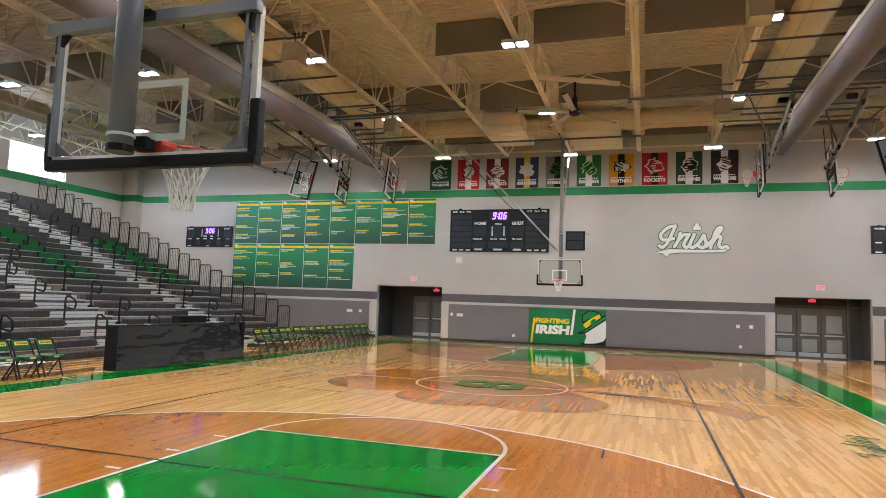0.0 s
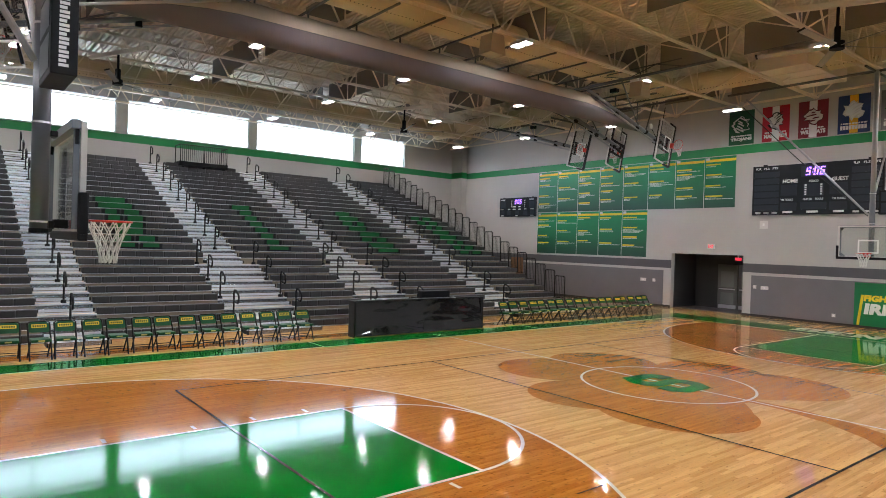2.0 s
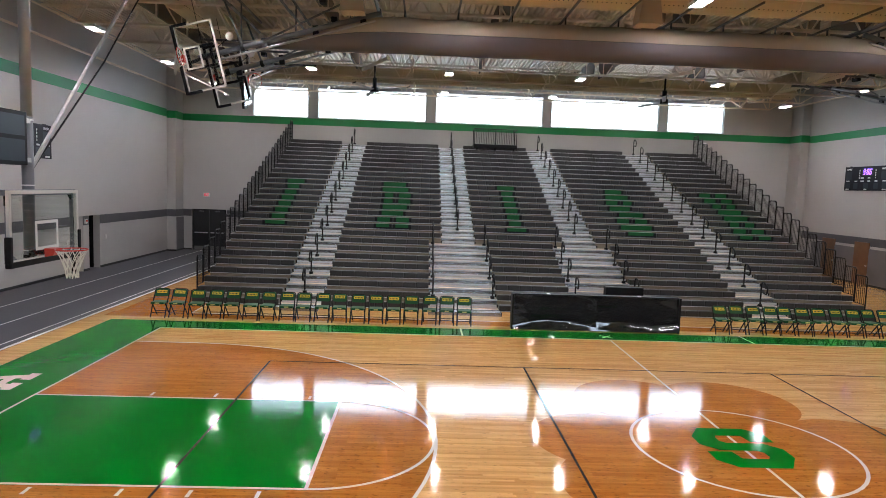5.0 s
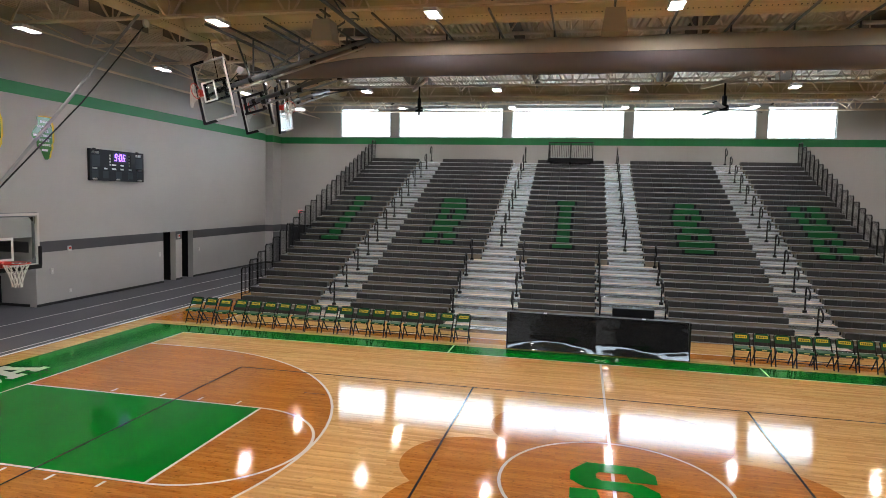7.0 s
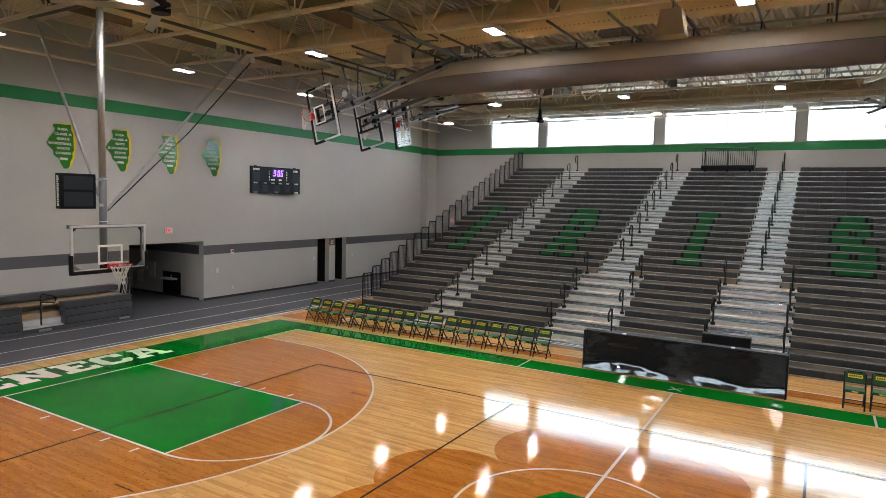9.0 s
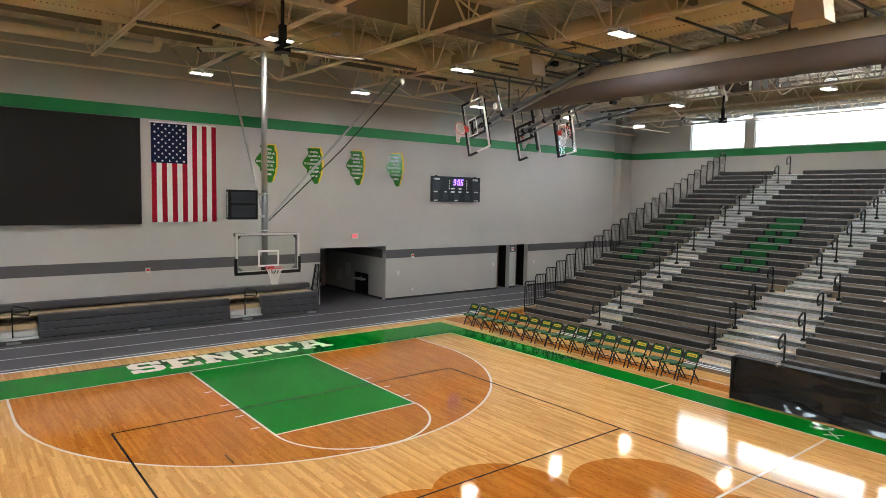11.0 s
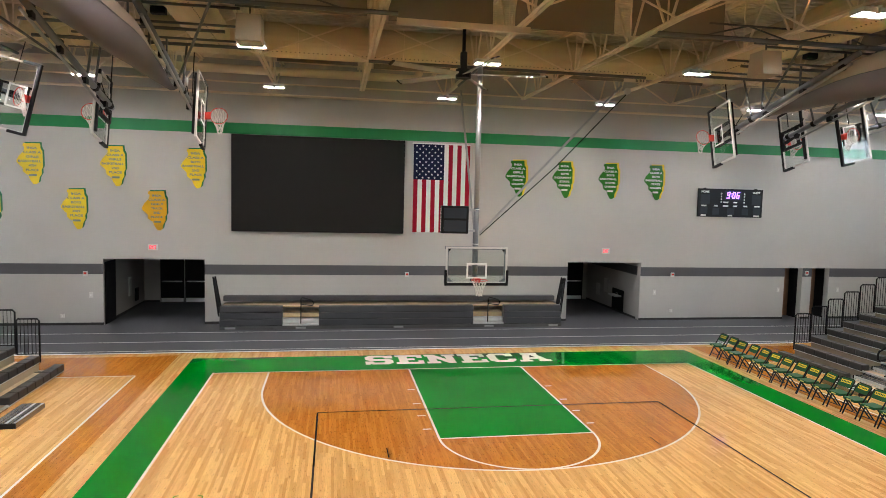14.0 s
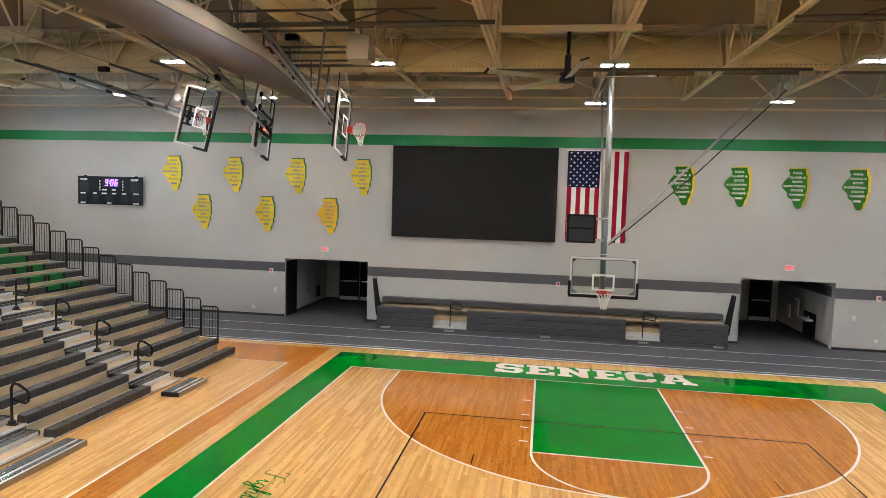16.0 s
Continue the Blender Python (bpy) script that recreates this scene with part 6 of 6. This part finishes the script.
# ---- south wall: screen, flag, plaques ----
t = thing("video_screen", "huge switched-off black video wall panel", "screen")
part("panel", board(-1, 1.27, 8.2, 3.83, 7.68, 0.02, 0.14), SCREEN, t)
fr = Shape()
for a, b, c, d in ((1.25, 8.22, 3.81, 3.83), (1.25, 8.22, 7.68, 7.70), (1.25, 1.27, 3.83, 7.68), (8.2, 8.22, 3.83, 7.68)):
    fr.box(a, b, SOUTH, SOUTH + 0.15, c, d)
part("frame", fr, BLACK, t)

t = thing("wall_flag", "striped red and white flag with starred blue field, hung vertically", "flag")
FX, FW, FT, FB = 0.86, 2.42, 7.60, 3.88
sx = lambda k: FX - FW * k / 13
for k in range(13):
    top = FT if k >= 7 else FT - 0.40 * (FT - FB)
    n, s = 14, Shape()
    pts = []
    for j in range(n + 1):
        z = top + (FB - top) * j / n
        for x in (sx(k), sx(k + 1)):
            pts.append((x, SOUTH + 0.03 + 0.012 * math.sin(3.2 * x + 0.6 * z), z))
    s.add(pts, [(2 * j, 2 * j + 1, 2 * j + 3, 2 * j + 2) for j in range(n)])
    part("stripe", s, FLAG_RED if k % 2 == 0 else FLAG_WHITE, t)
part("star_field", Shape().box(sx(7), sx(0), SOUTH + 0.018, SOUTH + 0.045, FT - 0.40 * (FT - FB), FT), FLAG_BLUE, t)
st = Shape()
for r in range(11):
    for c in range(5 if r % 2 == 0 else 4):
        cx = sx(0) - (sx(0) - sx(7)) * (c + (0.5 if r % 2 == 0 else 1.0)) / 5
        cz = FT - 0.40 * (FT - FB) * (r + 0.6) / 11.2
        st.prism([((0.05 if q % 2 == 0 else 0.02) * math.sin(radians(36 * q)), (0.05 if q % 2 == 0 else 0.02) * math.cos(radians(36 * q))) for q in range(10)], lambda u, v, d: (cx + u, SOUTH + 0.0455 + d, cz + v), 0.003)
tagged(part("star_pattern", st, FLAG_WHITE, t), kind="stuff")
part("header", Shape().box(sx(13), sx(0) + 0.06, SOUTH + 0.012, SOUTH + 0.05, FT, FT + 0.05), FLAG_WHITE, t)

OUT = [(0.26, 0.99), (0.90, 1.0), (0.92, 0.88), (0.99, 0.80), (1.0, 0.42), (0.94, 0.36), (0.95, 0.26), (0.86, 0.16), (0.82, 0.04), (0.74, 0.0), (0.62, 0.0), (0.54, 0.07), (0.47, 0.15), (0.44, 0.22), (0.34, 0.25), (0.24, 0.30), (0.22, 0.40), (0.08, 0.48), (0.0, 0.53), (0.0, 0.58), (0.09, 0.68), (0.24, 0.78), (0.30, 0.84), (0.30, 0.90), (0.24, 0.93)]


def plaque(x, z, fill, back, ink, lines):
    """A state-shaped wall plaque; x is the viewer's left edge on the south wall."""
    t = thing("wall_plaque", {YELLOW: "yellow", ORANGE: "amber"}.get(fill, "green") + " state-shaped championship plaque with a contrasting edge", "plaque", "championship plaques")
    W, H, g = 0.92, 1.56, 0.06 if back is PANEL_GREEN else 0.10
    part("backing", Shape().prism([(u * W, v * H) for u, v in OUT], lambda u, v, d: (x - u - g, SOUTH + 0.006 + d, z + v + 0.045), 0.012), back, t)
    part("face", Shape().prism([(u * W, v * H) for u, v in OUT], lambda u, v, d: (x - u, SOUTH + 0.019 + d, z + v), 0.012), fill, t)
    for k, ln in enumerate(lines):
        v = (0.885 - 0.108 * k) * H
        wid = min(0.88, 0.098 * len(ln)) * W
        words("lettering_line", ln, 0.1, ink, pose(x - W * (0.50 if len(ln) > 8 else 0.60), SOUTH + 0.034, z + v, 90, 0, 180), t, width=wid, height=0.09, depth=0.004, bold=0.0035)
    part("year_bar", Shape().prism([(0.46 * W, 0.195 * H), (0.76 * W, 0.195 * H), (0.76 * W, 0.245 * H), (0.46 * W, 0.245 * H)], lambda u, v, d: (x - u, SOUTH + 0.0315 + d, z + v), 0.004), ink, t)


for k, x in enumerate((19.05, 16.09, 13.13, 10.15)):
    plaque(x, 5.50, YELLOW, PANEL_GREEN, TEXT_BLUE, ("IHSA", "CLASS A", ("GIRLS", "GIRLS", "GIRLS", "BOYS")[k], "BASKETBALL", ("4TH", "4TH", "2ND", "2ND")[k], "PLACE"))
for k, x in enumerate((17.6, 14.57, 11.62)):
    plaque(x, 3.79, ORANGE if k == 2 else YELLOW, PANEL_GREEN, TEXT_BLUE, ("IHSA", "CLASS A", ("GIRLS", "BOYS", "GIRLS")[k], ("X-COUNTRY", "BASKETBALL", "TRACK")[k], ("2ND", "3RD", "2ND")[k], "PLACE"))
for k, x in enumerate((-3.15, -5.28, -7.42, -9.6)):
    plaque(x, 5.50, PLAQUE_GREEN, YELLOW, PALE, ("IHSA", "CLASS A", ("GIRLS", "BOYS", "BOYS", "BOYS")[k], ("BASKETBALL", "X-COUNTRY", "BASKETBALL", "BASKETBALL")[k], "STATE", "CHAMPS"))

# ---- doors, corridors and wall fittings ----
def door_leaf(x0, x1, y, face_y, h, lite, k, mat=None):
    """A hinged leaf in the plane y; face_y +-1 tells which way its face looks."""
    d = structure(f"door_{k}", Shape().soft(x0 + 0.01, x1 - 0.01, y - 0.025, y + 0.025, 0.01, h, 0.006), mat or DOOR_GREY, "dark painted steel door with a push bar")
    yb = y + face_y * 0.026
    if lite:
        for z0, z1 in ((0.25, 0.85), (1.15, 1.95)):
            # Leaves 1 and 2: the deeper recess's shade is put into darker panes.
            part("glass_lite", Shape().box(x0 + 0.18, x1 - 0.18, min(yb, yb + face_y * 0.004), max(yb, yb + face_y * 0.004), z0, z1), material(f"frosted_lite_{k}_{int(z0 * 100)}", (0.44, 0.46, 0.43) if k > 2 else (0.24, 0.25, 0.23), 0.2, vary=0.1), d)
    part("push_bar", Shape().soft(x0 + 0.1, x1 - 0.1, min(yb, yb + face_y * 0.06), max(yb, yb + face_y * 0.06), 1.0, 1.06, 0.01), ALU, d)
    part("kick_plate", Shape().box(x0 + 0.05, x1 - 0.05, min(yb, yb + face_y * 0.003), max(yb, yb + face_y * 0.003), 0.03, 0.22), ALU, d)


def bay(name, x0, x1, y0, y1, h, mat_back, left, right):
    """A recess behind a wall opening: side walls, back and lid; y0 is the wall's far face."""
    a, b = min(y0, y1), max(y0, y1)
    structure(f"wall_{name}_left", Shape().box(x0 - 0.2, x0, a, b, 0, h + 0.3), left, "painted corridor side wall")
    structure(f"wall_{name}_right", Shape().box(x1, x1 + 0.2, a, b, 0, h + 0.3), right, "painted corridor side wall")
    e = 0.2 if y1 > y0 else -0.2
    structure(f"wall_{name}_back", Shape().box(x0 - 0.2, x1 + 0.2, min(y1, y1 + e), max(y1, y1 + e), 0, h + 0.3), mat_back, "dark corridor end wall")
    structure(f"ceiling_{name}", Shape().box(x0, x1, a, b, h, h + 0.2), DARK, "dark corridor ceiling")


structure("floor_north_doorways", Shape().box(-11, 14, NORTH + 0.3, NORTH + 5, -0.2, 0), TRACK, "grey floor of the door recesses")
# Shade inside the north recesses comes from their darkened wall colours.
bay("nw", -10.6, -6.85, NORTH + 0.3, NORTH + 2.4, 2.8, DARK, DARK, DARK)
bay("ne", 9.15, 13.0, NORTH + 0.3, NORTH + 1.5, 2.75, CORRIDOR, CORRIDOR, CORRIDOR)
door_leaf(-9.3, -8.25, NORTH + 2.33, -1, 2.3, True, 1)
door_leaf(-8.22, -7.17, NORTH + 2.33, -1, 2.3, True, 2)
for k in range(3):
    door_leaf(9.3 + 1.03 * k, 10.3 + 1.03 * k, NORTH + 1.43, -1, 2.3, True, 3 + k)
structure("trim_door_posts", Shape().box(12.42, 12.5, NORTH + 1.38, NORTH + 1.48, 0, 2.75).box(9.2, 12.9, NORTH + 1.38, NORTH + 1.48, 2.34, 2.42), DOOR_GREY, "dark grey door frame")
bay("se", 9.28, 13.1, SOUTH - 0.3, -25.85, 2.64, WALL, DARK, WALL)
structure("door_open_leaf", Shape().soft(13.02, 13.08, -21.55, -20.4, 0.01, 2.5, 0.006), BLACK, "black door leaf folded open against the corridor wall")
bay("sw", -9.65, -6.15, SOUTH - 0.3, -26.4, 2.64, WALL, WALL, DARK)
door_leaf(10.12, 11.23, -25.78, 1, 2.2, False, 6, BLACK)
door_leaf(11.25, 12.36, -25.78, 1, 2.2, False, 7, BLACK)
door_leaf(-9.35, -8.3, -26.33, 1, 2.2, False, 8, BLACK)
structure("trim_corridor_bands", Shape().box(-9.65, -9.646, -26.4, SOUTH - 0.3, 2.03, 2.44), BAND, "dark grey band painted along the corridor wall")
structure("baseboard_corridors", Shape().box(-9.65, -9.638, -26.4, SOUTH - 0.3, 0, 0.1).box(13.088, 13.1, -25.85, -21.56, 0, 0.1).box(12.4, 13.08, -25.85, -25.838, 0, 0.1), BASE, "black rubber base along the corridor walls")
structure("wall_alcove", Shape().box(-9.648, -9.63, -23.15, -21.9, 0.1, 1.12), BLACK, "dark drinking-fountain alcove")
t = thing("drinking_fountain", "stainless drinking fountain in a dark wall alcove", "fountain")
part("basin", Shape().soft(-9.63, -9.32, -22.95, -22.1, 0.78, 0.86, 0.02), ALU, t)
part("spout", Shape().tube([(-9.55, -22.4, 0.86), (-9.55, -22.4, 0.95), (-9.48, -22.4, 0.97)], 0.015, 6), ALU, t)
for x, d, y, z0, z1, mat, nm in ((-9.65, 1, -23.9, 0.78, 1.48, PALE, "wall_panel"), (-9.65, 1, -24.85, 0.5, 1.1, PALE, "wall_panel"), (13.1, -1, -23.55, 0.68, 1.5, PALE, "wall_panel"), (13.1, -1, -24.55, 0.31, 0.9, BLACK, "wall_vent")):
    t = thing(nm, "small flat cover fixed to the corridor wall", "panel", "corridor covers")
    part("cover", Shape().soft(min(x, x + d * 0.06), max(x, x + d * 0.06), y - 0.2, y + 0.2, z0, z1, 0.01), mat, t)
for k, x0 in enumerate((-17.95, -19.4)):
    structure(f"wall_store_{k}", Shape().box(x0 - 0.1, x0 + 1.05, SOUTH - 1.2, SOUTH - 1.1, 0, 2.6).box(x0 - 0.1, x0, SOUTH - 1.1, SOUTH - 0.3, 0, 2.6).box(x0 + 0.95, x0 + 1.05, SOUTH - 1.1, SOUTH - 0.3, 0, 2.6).box(x0, x0 + 0.95, SOUTH - 1.1, SOUTH - 0.3, 2.44, 2.6), BLACK, "dark store recess behind a doorway")
    d = structure(f"door_{9 + k}", Shape().soft(x0 + 0.03, x0 + 0.5, SOUTH - 0.9, SOUTH - 0.85, 0.01, 2.4, 0.006), WOOD, "brown wooden door standing open in the dark doorway")
for k, (x0, x1) in enumerate(((-25.0, -23.9), (-22.3, -21.2))):
    d = structure(f"door_{11 + k}", Shape().soft(x0, x1, NORTH - 0.06, NORTH - 0.014, 0.0, 2.2, 0.006), WOOD, "brown wooden door in the north wall beside the bleachers")
    part("door_handle", Shape().soft(x1 - 0.15, x1 - 0.05, NORTH - 0.09, NORTH - 0.061, 1.0, 1.04, 0.005), ALU, d)


# double door in the west wall beside the track
fr = Shape()
for a, b, z0, z1 in ((W_DOOR[0], W_DOOR[0] + 0.05, 0, 2.46), (W_DOOR[1] - 0.05, W_DOOR[1], 0, 2.46), (W_DOOR[0] + 0.05, W_DOOR[1] - 0.05, 2.41, 2.46)):
    fr.box(WEST - 0.2, WEST + 0.01, a, b, z0, z1)
structure("trim_west_door_frame", fr, BLACK, "black steel door frame")
structure("wall_west_lobby", Shape().box(WEST - 0.6, WEST - 0.4, W_DOOR[0] - 0.2, W_DOOR[1] + 0.2, 0, 2.8), BLACK, "dark lobby behind the double door")
for k, (a, b) in enumerate(((W_DOOR[0] + 0.055, -18.305), (-18.295, W_DOOR[1] - 0.055))):
    d = structure(f"door_{13 + k}", Shape().soft(WEST - 0.08, WEST - 0.03, a, b, 0.01, 2.40, 0.006), BASE, "black steel double door with a push bar")
    part("push_bar", Shape().soft(WEST - 0.029, WEST + 0.04, a + 0.08, b - 0.08, 1.02, 1.08, 0.012), ALU, d)
    part("door_closer", Shape().soft(WEST - 0.029, WEST + 0.02, (a + b) / 2 - 0.14, (a + b) / 2 + 0.14, 2.3, 2.36, 0.01), DARKPIPE, d)
    part("kick_plate", Shape().box(WEST - 0.029, WEST - 0.026, a + 0.05, b - 0.05, 0.03, 0.24), DOOR_GREY, d)
t = thing("exit_sign", "small red glowing exit sign over the black double door", "sign", "exit signs")
part("case", Shape().box(WEST, WEST + 0.05, -18.63, -18.27, 3.20, 3.44), PALE, t)
words("exit_word", "EXIT", 0.16, EXIT_RED, pose(WEST + 0.052, -18.45, 3.32, 90, 0, 90), t, width=0.27, height=0.15, depth=0.004, bold=0.004)
for y, z, mat in ((-17.12, 1.42, BLACK), (-16.95, 1.12, PALE), (-16.7, 1.12, BLACK)):
    t = thing("wall_plate", "small square wall plate beside the double door", "plate", "wall plates")
    part("cover", Shape().soft(WEST, WEST + 0.03, y - 0.07, y + 0.07, z - 0.08, z + 0.08, 0.006), mat, t)
    part("switch", Shape().box(WEST + 0.031, WEST + 0.036, y - 0.02, y + 0.02, z - 0.03, z + 0.03), PALE, t)


def exit_sign(side, x, z):
    t = thing("exit_sign", "small red glowing exit sign on the wall", "sign", "exit signs")
    part("case", board(side, x - 0.18, x + 0.18, z - 0.12, z + 0.12, 0.0, 0.05), PALE, t)
    m = face(x, z, side) @ pose(0, 0, 0.052)
    words("exit_word", "EXIT", 0.16, EXIT_RED, m, t, width=0.27, height=0.15, depth=0.004, bold=0.004)


for side, x, z in ((1, -8.45, 3.2), (1, 11.0, 3.2), (-1, 11.23, 3.12), (-1, -7.9, 3.16)):
    exit_sign(side, x, z)


def plate(side, x, z, w, h, label, mat=PALE, name="wall_plate"):
    t = thing(name, label, "plate", "wall plates")
    part("cover", board(side, x - w / 2, x + w / 2, z - h / 2, z + h / 2, 0.0 if z > 1.9 or side < 0 else 0.05, 0.03 if z > 1.9 or side < 0 else 0.07), mat, t)
    part("switch", board(side, x - w / 8, x + w / 8, z - h / 6, z + h / 6, 0.031 if z > 1.9 or side < 0 else 0.071, 0.036 if z > 1.9 or side < 0 else 0.076), WHITE, t)


for side, x, z, w, h in ((1, -12.2, 1.35, 0.34, 0.16), (1, -11.55, 1.35, 0.16, 0.16), (1, -5.8, 1.35, 0.34, 0.16), (1, -6.25, 1.37, 0.14, 0.16), (1, 7.6, 1.33, 0.16, 0.16), (1, 8.15, 1.33, 0.16, 0.16), (1, -5.95, 4.25, 0.36, 0.36), (1, -2.9, 0.4, 0.14, 0.14), (1, 7.7, 0.4, 0.14, 0.14),
                         (-1, 13.55, 1.21, 0.14, 0.22), (-1, -10.37, 1.29, 0.14, 0.22), (-1, 14.6, 0.37, 0.14, 0.14), (-1, -11.23, 0.43, 0.14, 0.14), (-1, -16.7, 1.4, 0.12, 0.2), (-1, -19.9, 1.4, 0.12, 0.2)):
    plate(side, x, z, w, h, "pale wall plate with a switch or socket")
for side, x, z in ((-1, 13.74, 2.05), (-1, -11.21, 2.10), (-1, 1.05, 2.06), (-1, -18.15, 2.2)):
    t = thing("alarm_strobe", "small white and red fire-alarm strobe on the wall", "alarm", "alarm strobes")
    part("case", board(side, x - 0.08, x + 0.08, z - 0.1, z + 0.1, 0.0, 0.06), PALE, t)
    part("lens", board(side, x - 0.05, x + 0.05, z - 0.02, z + 0.06, 0.061, 0.08), RED, t)
for h, x, z in ((2.8, -6.9, 2.62), (2.75, 11.15, 2.62)):
    t = thing("exit_lamp", "red glowing lamp inside the doorway head", "lamp", "doorway exit lamps")
    part("lens", Shape().soft(x - 0.55, x - 0.25, NORTH + 0.4, NORTH + 0.44, z - 0.06, z + 0.06, 0.01), EXIT_RED, t)
    part("stem", Shape().box(x - 0.43, x - 0.37, NORTH + 0.405, NORTH + 0.435, z + 0.06, h), PALE, t)

# ---- the court's maple boards: those beside the east sideline one by one, the rest joined ----
STRIP, GAP = 0.057, 0.0005
rng = random.Random(12)
board_mesh = {}
verts, faces = [], []
k = 0
while -EDGE + (k + 1) * STRIP <= EDGE + 0.001:
    x, y = -EDGE + k * STRIP, -15.4 - rng.uniform(0, 1.2)
    while y < NORTH:
        length = rng.choice((0.9, 1.2, 1.5, 1.8))
        y0, y1 = max(y, -15.4), min(y + length, NORTH)
        if y1 - y0 > 0.05:
            w, d = STRIP - GAP, y1 - y0 - GAP
            box = [(u, v, z) for z in (-0.0118, 0.0) for u, v in ((0, 0), (w, 0), (w, d), (0, d))]
            quads = [(4, 5, 6, 7), (0, 1, 5, 4), (1, 2, 6, 5), (2, 3, 7, 6), (3, 0, 4, 7)]
            if 6.1 < x < 7.6 and -12.7 < y and y + length < 1.5 and abs(y1 - y0 - length) < 1e-6:
                if length not in board_mesh:
                    board_mesh[length] = Shape().add(box, quads).mesh("board", BOARD)
                part("board", board_mesh[length], BOARD, court_floor).location = (x, y, 0)
            else:
                n = len(verts)
                verts += [(x + u, y0 + v, z) for u, v, z in box]
                faces += [tuple(i + n for i in q) for q in quads]
        y += length
    k += 1
me = bpy.data.meshes.new("boards")
me.from_pydata(verts, [], faces)
me.materials.append(BOARDS)
tagged(part("boards", me, BOARDS, court_floor), kind="stuff")
